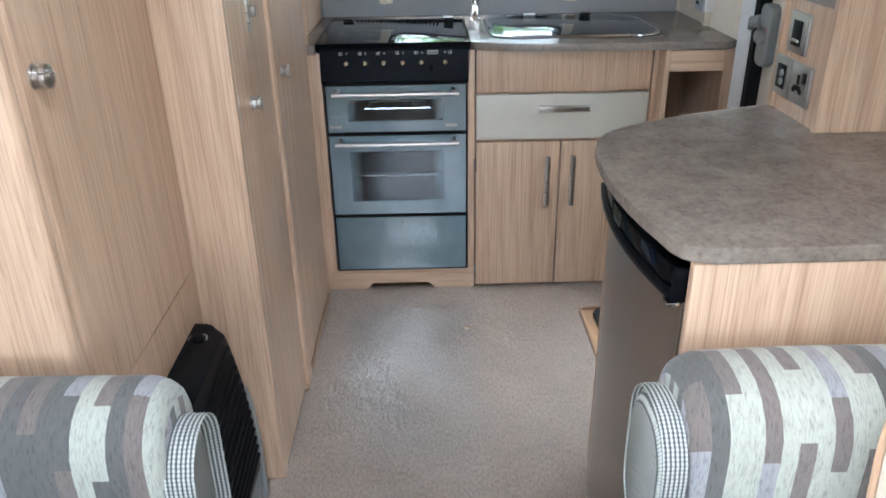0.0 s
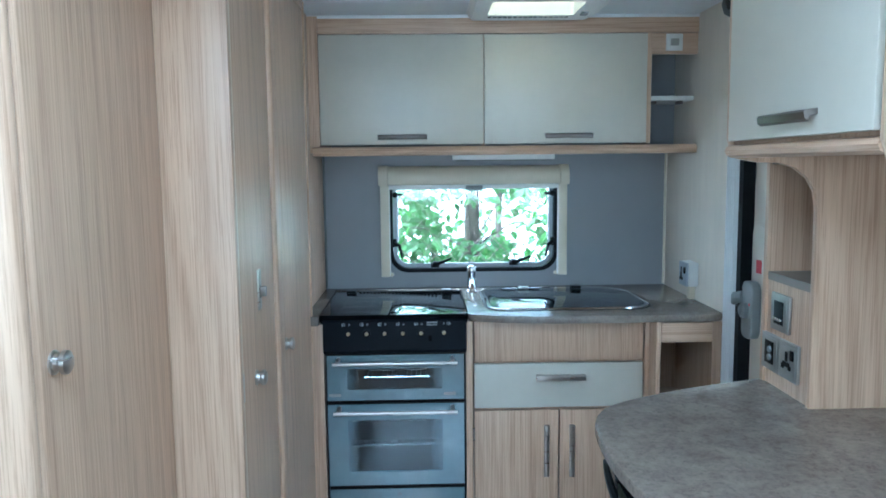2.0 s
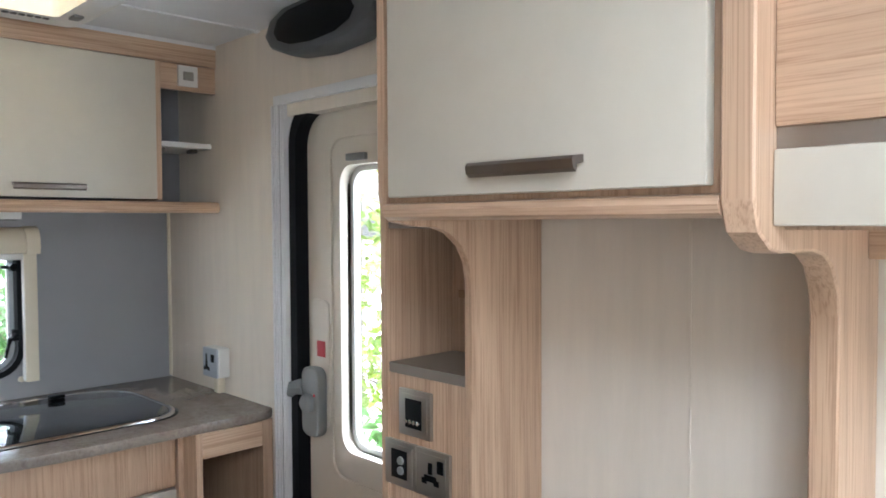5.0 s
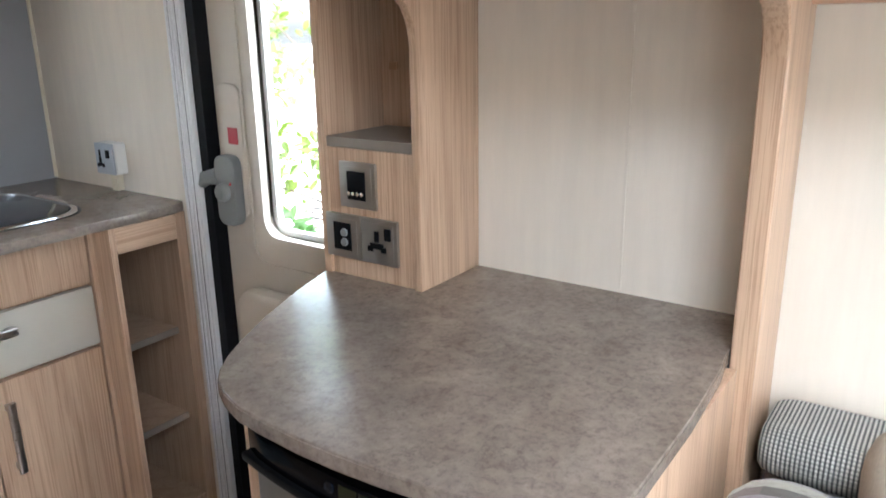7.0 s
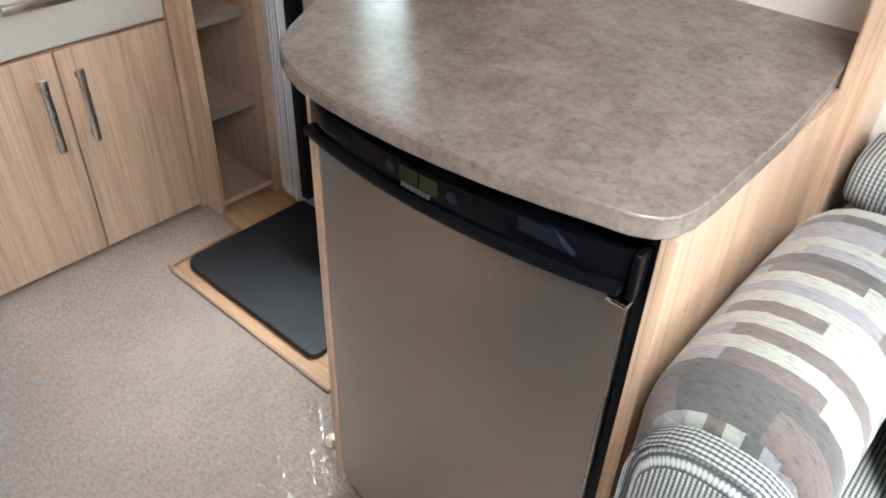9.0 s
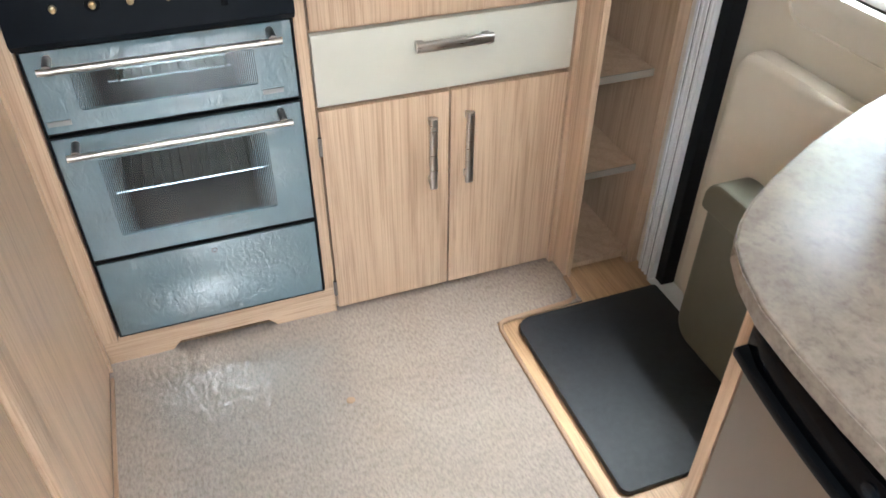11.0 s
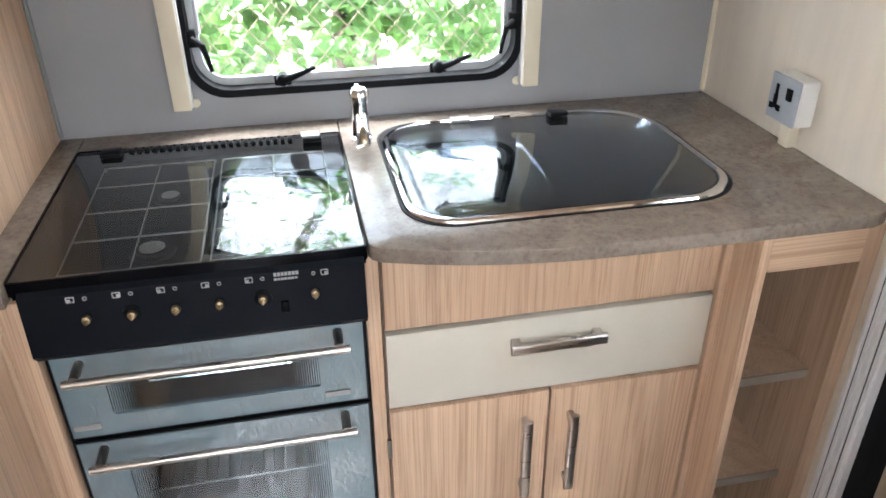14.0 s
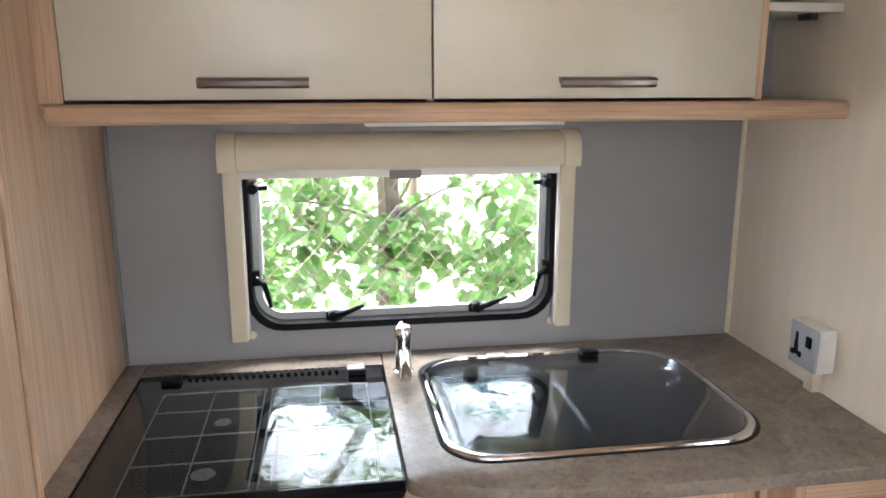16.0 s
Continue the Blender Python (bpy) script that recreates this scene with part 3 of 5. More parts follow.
window_catch(-0.118, 0.981, 14)
window_catch(0.196, 0.986, 14)
for x, sgn in ((WX0 + 0.014, 1), (WX1 - 0.014, -1)):
    bm = box(start(), x - 0.009, x + 0.009, YE - 0.018, YE - 0.004, 1.055, 1.088, 0.003)
    tube(bm, [(x, YE - 0.024, 1.072), (x + sgn * 0.018, YE - 0.03, 1.062), (x + sgn * 0.026, YE - 0.032, 1.035), (x + sgn * 0.03, YE - 0.032, 1.012)], [0.008, 0.007, 0.005, 0.004], 8)
    part("window_catch", bm, BLACK, win)
    bm = lathe(start(), (x + sgn * 0.004, YE - 0.004, 1.263), (0, -1, 0), [(0, 0.013), (0.03, 0.011), (0.034, 0.006)], 12)
    box(bm, x - 0.006, x + 0.030 * sgn + 0.004, YE - 0.020, YE - 0.012, 1.258, 1.268, 0.002) if sgn > 0 else box(bm, x - 0.034, x + 0.006, YE - 0.020, YE - 0.012, 1.258, 1.268, 0.002)
    part("stay_knob", bm, BLACK, win)
    part("window_stay", tube(start(), [(x + sgn * 0.012, YE + 0.005, 1.26), (x + sgn * 0.012, YE + 0.012, 1.075)], 0.004, 8), ALU, win)

blind = thing("roller_blind", (0.04, YE, 0.935), "ivory cassette blind frame around the kitchen window", "blind")
bm = start()
prof = [(YE, 1.302), (YE - 0.042, 1.302), (YE - 0.046, 1.312), (YE - 0.046, 1.338), (YE - 0.036, 1.36), (YE - 0.018, 1.372), (YE, 1.374)]
prism(bm, prof, "x", -0.300, 0.376)
part("cassette", bm, IVORY, blind)
bm = start()
prism(bm, [(y + (-0.003 if y < YE else 0), z + (0.003 if z > 1.31 else -0.003)) for y, z in prof], "x", -0.338, -0.301, 0.003)
part("end_cap", bm, IVORY, blind)
bm = start()
prism(bm, [(y + (-0.003 if y < YE else 0), z + (0.003 if z > 1.31 else -0.003)) for y, z in prof], "x", 0.377, 0.414, 0.003)
part("end_cap", bm, IVORY, blind)
for x0, x1 in ((-0.332, -0.298), (0.374, 0.408)):
    bm = box(start(), x0, x1, YE - 0.030, YE, 0.937, 1.301, 0.003)
    rail = part("side_rail", bm, IVORY, blind)
    xi = x1 if x0 < 0 else x0
    part("rail_edge", box(start(), xi - 0.003, xi + 0.003, YE - 0.025, YE - 0.003, 0.941, 1.30, 0.001), WHITE, rail)
    part("screw_tab", lathe(start(), (x1 + 0.006 if x0 < 0 else x0 - 0.006, YE, 0.943), (0, -1, 0), [(0, 0.009), (0.006, 0.008), (0.007, 0.003)], 12), IVORY, rail)
bm = box(start(), -0.297, 0.373, YE - 0.03, YE - 0.012, 1.283, 1.301, 0.004)
bar = part("pull_bar", bm, WHITE, blind, "white pull bar of the drawn-up blind")
part("grip", box(start(), 0.005, 0.072, YE - 0.037, YE - 0.031, 1.279, 1.297, 0.003), GREYPLASTIC, bar)

# ---------- kitchen base units ----------
FY = 0.0  # plane of the drawer and door fronts


def bar_handle_x(x0, x1, y, z, mat, parent, r=0.008):
    """A flat bow handle lying crosswise."""
    bm = prism(start(), rounded(y - 0.028, y - 0.016, z - 0.010, z + 0.010, 0.004, 3), "x", x0, x1, 0.002)
    for x in (x0 + 0.012, x1 - 0.012):
        box(bm, x - 0.008, x + 0.008, y - 0.018, y, z - 0.007, z + 0.007, 0.002)
    return part("handle", bm, mat, parent, "brushed nickel handle")


unit = thing("sink_cabinet", (0.29, 0.2, 0.0), "ash laminate sink cabinet with cream drawer and double doors", "kitchen cabinet")
bm = start()
box(bm, 0.0, 0.018, 0.02, 0.50, 0.0, 0.85)
box(bm, 0.557, 0.575, 0.02, 0.50, 0.0, 0.85)
box(bm, 0.018, 0.557, 0.02, 0.50, 0.0, 0.018)
box(bm, 0.018, 0.557, 0.02, 0.038, 0.70, 0.72)
box(bm, 0.018, 0.557, 0.02, 0.038, 0.545, 0.565)
part("body", bm, WOOD_V, unit)
part("top_panel", box(start(), 0.001, 0.570, FY, 0.019, 0.722, 0.860, 0.0015), WOOD_V, unit)
dr = part("drawer_front", box(start(), 0.001, 0.571, FY, 0.019, 0.561, 0.712, 0.002), CREAM, unit, "cream glossy drawer front")
bar_handle_x(0.205, 0.372, FY, 0.668, STEEL, dr)
for x0, x1, hx in ((0.001, 0.286, 0.242), (0.290, 0.571, 0.328)):
    d = part("door", box(start(), x0, x1, FY, 0.019, 0.012, 0.551, 0.002), WOOD_V, unit)
    bm = prism(start(), rounded(hx - 0.009, hx + 0.009, FY - 0.028, FY - 0.017, 0.004, 3), "z", 0.325, 0.505, 0.002)
    for z in (0.34, 0.49):
        box(bm, hx - 0.006, hx + 0.006, FY - 0.02, FY, z - 0.008, z + 0.008, 0.002)
    part("handle", bm, STEEL, d, "brushed nickel handle")
    if x0 < 0.1:
        for z in (0.47, 0.075):
            part("hinge", box(start(), -0.006, 0.002, FY - 0.003, 0.004, z - 0.022, z + 0.022, 0.001), BRONZE, d)

# open shelf unit by the door
shelf = thing("open_shelf_unit", (0.70, 0.0, -0.006), "narrow open ash shelf unit with three empty shelves", "shelf unit")
SY, S0, S1 = -0.074, 0.590, 0.806
bm = start()
box(bm, S0, S0 + 0.016, SY, 0.30, -0.006, 0.862, 0.001)
part("side_panel", bm, WOOD_V, shelf)
# parts inside the recess take the ash with shade in its colour
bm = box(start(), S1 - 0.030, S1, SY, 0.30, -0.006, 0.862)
part("side_panel", bm, WOOD_SHADED, shelf)
part("back_panel", box(start(), S0 + 0.016, S1 - 0.030, 0.28, 0.295, 0.0, 0.862), WOOD_SHADED, shelf)
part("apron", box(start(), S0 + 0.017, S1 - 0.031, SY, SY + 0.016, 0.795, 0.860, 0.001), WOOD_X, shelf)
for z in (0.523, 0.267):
    s = part("shelf", box(start(), S0 + 0.017, S1 - 0.031, SY + 0.045, 0.28, z, z + 0.016), WOOD_SHADED, shelf)
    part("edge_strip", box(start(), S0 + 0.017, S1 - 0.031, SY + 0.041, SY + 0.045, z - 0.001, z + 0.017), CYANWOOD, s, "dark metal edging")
part("shelf", box(start(), S0 + 0.017, S1 - 0.031, SY + 0.004, 0.28, 0.02, 0.036), WOOD_SHADED, shelf)
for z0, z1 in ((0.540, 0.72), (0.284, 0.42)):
    part("duct_cover", box(start(), S0 + 0.0175, S0 + 0.065, 0.16, 0.279, z0, z1, 0.002), WOOD_SHADED, shelf)


single("cabinet_stile", box(start(), 0.5755, 0.5895, FY - 0.004, 0.03, -0.005, 0.8565, 0.001), WOOD_V, "ash stile between sink cabinet and shelf unit", "trim", kind="structure")

# plinth and stiles round the cooker
bm = start()
prism(bm, [(-0.535, 0.0), (-0.395, 0.0), (-0.375, 0.022), (-0.17, 0.022), (-0.150, 0.0), (-0.004, 0.0), (-0.004, 0.078), (-0.535, 0.078)], "y", FY + 0.004, 0.02)
single("plinth", bm, WOOD_X, "ash plinth with a cut-out below the cooker", "plinth", kind="structure", smooth=False)
bm = box(start(), -0.027, -0.004, FY + 0.002, 0.02, 0.079, 0.86, 0.001)
single("cooker_stile", bm, WOOD_V, "slim ash stile beside the cooker", "trim", kind="structure")
bm = box(start(), XL, -0.499, FY - 0.02, 0.02, 0.084, 0.86, 0.001)
single("cooker_stile", bm, WOOD_V, "ash stile between cooker and partition", "trim", kind="structure")
bm = box(start(), XL, -0.536, FY - 0.02, 0.02, 0.0, 0.083, 0.001)
single("cooker_stile", bm, WOOD_V, "ash foot of the stile", "trim", kind="structure")

# worktop, cut out for cooker and sink
WT = 0.889
SINK = rounded(0.052, 0.618, 0.018, 0.468, (0.085, 0.10, 0.13, 0.085), 8)


def bow(x):
    """Front edge of the worktop right of the cooker."""
    k = min(1.0, max(0.0, (x + 0.02) / 0.44))
    return -0.020 - 0.068 * (1 - (1 - k) ** 2.6)


bm = start()
outline = [(-0.018, YE)] + [(-0.018, -0.008), (-0.013, -0.018)] + [(x, bow(x)) for x in (-0.002, 0.02, 0.06, 0.10, 0.14, 0.18, 0.22, 0.26, 0.30, 0.36, 0.5, 0.65, 0.77)] + [(0.795, -0.078), (XR, -0.066), (XR, YE)]
prism(bm, outline, "z", WT - 0.025, WT, 0.004)
top = single("worktop", bm, WORKTOP, "brown-grey stone-look laminate worktop round the sink", "worktop")
cut = bpy.data.meshes.new("sink_cut")
cb = prism(start(), rounded(0.062, 0.608, 0.028, 0.458, (0.08, 0.095, 0.125, 0.08), 8), "z", WT - 0.1, WT + 0.1)
cb.to_mesh(cut)
cb.free()
cutter = new("sink_cut", cut)
mod = top.modifiers.new("sink_hole", "BOOLEAN")
mod.object, mod.operation, mod.solver = cutter, "DIFFERENCE", "EXACT"
done = bpy.data.meshes.new_from_object(top.evaluated_get(bpy.context.evaluated_depsgraph_get()))
top.modifiers.clear()
top.data = done
bpy.data.objects.remove(cutter)
bm = start()
box(bm, XL, -0.512, -0.030, YE, WT - 0.032, WT, 0.003)
single("worktop", bm, WORKTOP, "narrow strip of stone-look worktop beside the hob", "worktop")
bm = start()
box(bm, -0.511, -0.019, 0.462, YE, WT - 0.032, WT, 0.003)
single("worktop", bm, WORKTOP, "strip of stone-look worktop behind the hob", "worktop")

# ---------- cooker ----------
cook = thing("cooker", (-0.265, 0.22, 0.084), "built-in cooker with blue-grey glass doors and smoked glass lid", "cooker")
X0, X1 = -0.4965, -0.0285
bm = start()
box(bm, X0, X0 + 0.006, 0.0, 0.44, 0.086, 0.80)
box(bm, X1 - 0.006, X1, 0.0, 0.44, 0.086, 0.80)
box(bm, X0, X1, 0.43, 0.44, 0.086, 0.80)
box(bm, X0, X1, 0.02, 0.44, 0.086, 0.092)
box(bm, X0 + 0.006, X1 - 0.006, 0.02, 0.43, 0.292, 0.298)
box(bm, X0 + 0.006, X1 - 0.006, 0.02, 0.43, 0.588, 0.594)
box(bm, X0 + 0.006, X1 - 0.006, 0.02, 0.43, 0.758, 0.764)
part("body", bm, BLACK, cook, "black enamelled body")
# control panel with a sloped face
bm = prism(start(), [(0.03, 0.762), (-0.022, 0.762), (-0.034, 0.775), (-0.026, 0.868), (-0.016, 0.876), (0.03, 0.876)], "x", X0 - 0.002, X1 + 0.002, 0.002)
panel = part("control_panel", bm, PANEL, cook, "black control panel")


def on_panel(z, lift=0.0):
    return -0.034 + (z - 0.775) / 0.093 * 0.008 - lift


PRINT = plain("white_print", (0.40, 0.40, 0.40), 0.5)
for i, x in enumerate((-0.415, -0.355, -0.296, -0.236, -0.176, -0.101)):
    big = i in (1, 4)
    z = 0.830
    bm = lathe(start(), (x, on_panel(z), z), (0, -1, 0), [(-0.002, 0.013), (0.0015, 0.0125), (0.002, 0.010)] if big else [(-0.002, 0.008), (0.001, 0.0075), (0.0015, 0.006)], 18)
    boss = part("spindle_ring", bm, BLACK, panel)
    bm = lathe(start(), (x, on_panel(z, 0.001), z), (0, -1, 0), [(0, 0.0062), (0.008, 0.0058), (0.009, 0.004)], 12)
    box(bm, x - 0.0015, x + 0.0015, on_panel(z, 0.014), on_panel(z, 0.008), z - 0.004, z + 0.004)
    part("spindle", bm, BRASS, panel, "bare brass control spindle")
    zi = 0.860
    xi = x - 0.016 if i < 5 else x + 0.016
    bm = ring(start(), rounded(xi - 0.0055, xi + 0.0055, zi - 0.0045, zi + 0.0045, 0.001, 2), rounded(xi - 0.0042, xi + 0.0042, zi - 0.0032, zi + 0.0032, 0.001, 2), "y", on_panel(zi, 0.0006), on_panel(zi, -0.001))
    box(bm, xi - 0.004 + (i % 2) * 0.004, xi + (i % 2) * 0.004, on_panel(zi, 0.0006), on_panel(zi, -0.001), zi - 0.003, zi + 0.001)
    part("symbol", bm, PRINT, panel)
    xo = xi + 0.019 if i < 5 else xi - 0.016
    bm = ring(start(), rounded(xo - 0.003, xo + 0.003, zi - 0.003, zi + 0.003, 0.003, 4), rounded(xo - 0.002, xo + 0.002, zi - 0.002, zi + 0.002, 0.002, 4), "y", on_panel(zi, 0.0006), on_panel(zi, -0.001))
    part("symbol", bm, PRINT, panel)
part("ignition_switch", box(start(), -0.1515, -0.1405, on_panel(0.812, 0.003), on_panel(0.812, -0.003), 0.803, 0.821, 0.001), GLOSSBLACK, panel)
for z, w, h in ((0.8640, 0.036, 0.0055), (0.8565, 0.034, 0.0035)):
    bm = start()
    for k in range(7):
        a = -0.157 + w * k / 7
        box(bm, a, a + w / 7 * 0.8, on_panel(z, 0.0006), on_panel(z, -0.001), z - h / 2, z + h / 2)
    part("brand_mark", bm, PRINT, panel)


def oven_door(z0, z1, wz0, wz1, name, handle_z):
    """A glass door with a see-through window and a round bar handle."""
    bm = wall_with_hole(start(), X0 + 0.006, X1 - 0.006, z0, z1, rounded(-0.424, -0.108, wz0, wz1, 0.004, 3), "y", -0.006, 0.004)
    d = part(name, bm, OVENGLASS, cook, "blue-grey glass door", smooth=False)
    part("frame", ring(start(), rounded(X0 + 0.001, X1 - 0.001, z0 - 0.004, z1 + 0.004, 0.002, 2), rounded(X0 + 0.0062, X1 - 0.0062, z0, z1, 0.002, 2), "y", -0.004, 0.012), BLACK, d)
    part("door_window", box(start(), -0.423, -0.109, -0.003, 0.002, wz0 + 0.001, wz1 - 0.001), DARKGLASS, d, "dark see-through oven window")
    bm = start()
    n = 11
    for k in range(n):  # printed fade lines at both sides of the window
        for s in (-0.422 + k * 0.0036, -0.110 - k * 0.0036):
            box(bm, s - 0.0012 * (1 - k / n), s + 0.0012 * (1 - k / n), -0.0036, -0.003, wz0 + 0.002, wz1 - 0.002)
    tagged(part("print_pattern", bm, OVENGLASS, d), kind="stuff")
    bm = tube(start(), [(-0.468, -0.046, handle_z), (-0.058, -0.046, handle_z)], 0.0062, 12)
    h = part("handle", bm, STEEL, d, "round brushed steel bar handle")
    for x in (-0.452, -0.074):
        part("handle_post", tube(start(), [(x, -0.004, handle_z + 0.006), (x, -0.046, handle_z + 0.004)], 0.0075, 12), BRONZE, h)
    return d


grill = oven_door(0.598, 0.752, 0.635, 0.706, "grill_door", 0.732)
oven = oven_door(0.302, 0.584, 0.350, 0.530, "oven_door", 0.565)
for x in (-0.466, -0.082):
    part("label_plate", box(start(), x - 0.02, x + 0.02, -0.0075, -0.006, 0.612, 0.622), GREYPLASTIC, grill, "small grey label")
bm = box(start(), X0 + 0.006, X1 - 0.006, -0.006, 0.008, 0.085, 0.288, 0.002)
flap = part("drawer_front", bm, OVENGLASS, cook, "blue-grey glass pan drawer front")
part("frame", ring(start(), rounded(X0 + 0.001, X1 - 0.001, 0.080, 0.293, 0.002, 2), rounded(X0 + 0.0062, X1 - 0.0062, 0.085, 0.288, 0.002, 2), "y", -0.004, 0.012), BLACK, flap)
part("lock_mark", ring(start(), rounded(-0.262, -0.250, 0.262, 0.274, 0.005, 4), rounded(-0.260, -0.252, 0.264, 0.272, 0.004, 4), "y", -0.0068, -0.006), DARKGREY, flap)
for z in (0.43, 0.515):
    bm = start()
    for k in range(15):
        x = -0.40 + k * 0.0195
        tube(bm, [(x, 0.03, z), (x, 0.40, z)], 0.0015, 6)
    tube(bm, [(-0.415, 0.03, z), (-0.11, 0.03, z)], 0.003, 8)
    tube(bm, [(-0.415, 0.40, z), (-0.11, 0.40, z)], 0.003, 8)
    part("oven_shelf", bm, CHROME, cook, "chrome wire oven shelf")
bm = start()
for k in range(13):
    x = -0.36 + k * 0.0165
    tube(bm, [(x, 0.03, 0.668), (x, 0.38, 0.668)], 0.0014, 6)
tube(bm, [(-0.37, 0.025, 0.668), (-0.15, 0.025, 0.668)], 0.003, 8)
tube(bm, [(-0.35, 0.014, 0.695), (-0.16, 0.014, 0.695)], 0.003, 8)
tube(bm, [(-0.35, 0.014, 0.695), (-0.35, 0.025, 0.668)], 0.003, 8)
tube(bm, [(-0.16, 0.014, 0.695), (-0.16, 0.025, 0.668)], 0.003, 8)
part("grill_rack", bm, CHROME, cook, "chrome wire grill rack")

# hob under its lid
HT = 0.889
bm = box(start(), -0.508, -0.022, -0.012, 0.460, 0.858, 0.870, 0.002)
hobtop = part("hob_plate", bm, HOBBLACK, cook, "black hob plate")
for x, y, r in ((-0.331, 0.067, 0.024), (-0.323, 0.250, 0.019), (-0.150, 0.067, 0.019), (-0.150, 0.250, 0.024)):
    bm = lathe(start(), (x, y, 0.870), (0, 0, 1), [(0, r * 1.4), (0.003, r * 1.35), (0.004, r), (0.009, r * 0.95), (0.010, r * 0.6)], 24)
    cap = part("burner", bm, HOBBLACK, hobtop, "black burner ring")
    part("burner_cap", lathe(start(), (x, y, 0.8795), (0, 0, 1), [(0, r * 0.8), (0.0015, r * 0.72), (0.0028, r * 0.3)], 20), STEEL, cap, "steel cap")
for xa, xb in ((-0.453, -0.258), (-0.244, -0.058)):
    bm = start()
    xs, ys = [xa, (xa + xb) / 2, xb], [0.014, 0.114, 0.212, 0.314, 0.400]
    for y in ys:
        tube(bm, [(xa, y, 0.8755), (xb, y, 0.8755)], 0.0015, 8)
    for x in xs:
        tube(bm, [(x, ys[0], 0.8755), (x, ys[-1], 0.8755)], 0.0015, 8)
    for x in (xa, xb):
        for y in (ys[0], ys[-1]):
            tube(bm, [(x, y, 0.869), (x, y, 0.8755)], 0.003, 6)
    part("pan_support", bm, STEEL, hobtop, "wire pan support")
lid = part("glass_lid", prism(start(), rounded(-0.508, -0.023, -0.015, 0.440, 0.006, 3), "z", HT - 0.005, HT, 0.001), SMOKED, cook, "smoked glass lid, closed")
lid.visible_shadow = False
part("lid_edge", ring(start(), rounded(-0.511, -0.020, -0.018, 0.460, 0.006, 3), rounded(-0.5075, -0.0235, -0.0145, 0.459, 0.006, 3), "z", 0.868, HT + 0.001), GLOSSBLACK, lid)
bm = box(start(), -0.508, -0.023, 0.441, 0.459, 0.870, HT - 0.001, 0.001)
vent = part("vent_strip", bm, BLACK, cook)
bm = start()
for k in range(22):
    x = -0.415 + k * 0.0140
    box(bm, x, x + 0.008, 0.436, 0.456, HT - 0.001, HT + 0.003, 0.001)
part("vent_teeth", bm, BLACK, vent)
for x in (-0.445, -0.075):
    part("lid_hinge", box(start(), x - 0.018, x + 0.018, 0.418, 0.452, HT + 0.0002, HT + 0.008, 0.002), BLACK, lid)
part("lid_hinge", box(start(), -0.095, -0.06, 0.425, 0.452, HT + 0.0082, HT + 0.010, 0.0005), SATIN, lid)

# ---------- sink and tap ----------
sink = thing("sink", (0.335, 0.24, WT), "inset sink and drainer under a smoked glass lid", "sink")
bm = start()
n = len(SINK)


def inset(outline, d):
    cx, cy = sum(p[0] for p in outline) / len(outline), sum(p[1] for p in outline) / len(outline)
    return [(cx + (x - cx) * (1 - d / abs(0.28)), cy + (y - cy) * (1 - d / 0.225)) for x, y in outline]


loops = []
for d, z in ((0.0, WT), (0.002, WT + 0.005), (0.008, WT + 0.007), (0.014, WT + 0.005), (0.017, WT - 0.004), (0.030, WT - 0.020), (0.034, WT - 0.022)):
    loops.append([bm.verts.new((x, y, z)) for x, y in inset(SINK, d)])
for a, b in zip(loops, loops[1:]):
    for i in range(n):
        bm.faces.new((a[i], a[(i + 1) % n], b[(i + 1) % n], b[i]))
bm.faces.new(loops[-1])
bmesh.ops.recalc_face_normals(bm, faces=bm.faces[:])
part("rim", bm, CHROME, sink, "bright steel rim and drainer")
part("rim_seal", ring(start(), [(0.335 + (x - 0.335) * 1.018, 0.243 + (y - 0.243) * 1.022) for x, y in SINK], SINK, "z", WT - 0.001, WT + 0.002), RUBBER, sink)
# bright edge of the bowl under the lid
part("bowl_edge", ring(start(), rounded(0.083, 0.337, 0.058, 0.427, 0.09, 6), rounded(0.090, 0.330, 0.065, 0.420, 0.085, 6), "z", WT - 0.0215, WT - 0.017), CHROME, sink)
glass = part("glass_lid", prism(start(), inset(SINK, 0.016), "z", WT + 0.0015, WT + 0.0055, 0.001), SINKGLASS, sink, "smoked glass sink lid, closed")
part("lid_hinge", box(start(), 0.205, 0.245, 0.440, 0.462, WT + 0.0056, WT + 0.013, 0.002), SATIN, glass)
part("lid_hinge", box(start(), 0.412, 0.450, 0.432, 0.462, WT + 0.0056, WT + 0.014, 0.002), BLACK, glass)

tap = thing("tap", (0.02, 0.41, WT), "small chrome mixer tap", "tap")
bm = lathe(start(), (0.02, 0.41, WT), (0, 0, 1), [(0, 0.021), (0.006, 0.021), (0.009, 0.017), (0.075, 0.016), (0.078, 0.017)], 24)
part("body", bm, CHROME, tap)
bm = lathe(start(), (0.02, 0.41, WT + 0.078), (0, 0, 1), [(0, 0.018), (0.008, 0.0185), (0.016, 0.018), (0.024, 0.013), (0.027, 0.005)], 24)
tube(bm, [(0.02, 0.412, WT + 0.094), (0.018, 0.432, WT + 0.100)], [0.006, 0.005], 10)
part("lever", bm, CHROME, tap)
bm = tube(start(), [(0.02, 0.398, WT + 0.048), (0.018, 0.365, WT + 0.046), (0.016, 0.330, WT + 0.036), (0.015, 0.318, WT + 0.022)], [0.013, 0.012, 0.0115, 0.012], 14)
part("spout", bm, CHROME, tap)


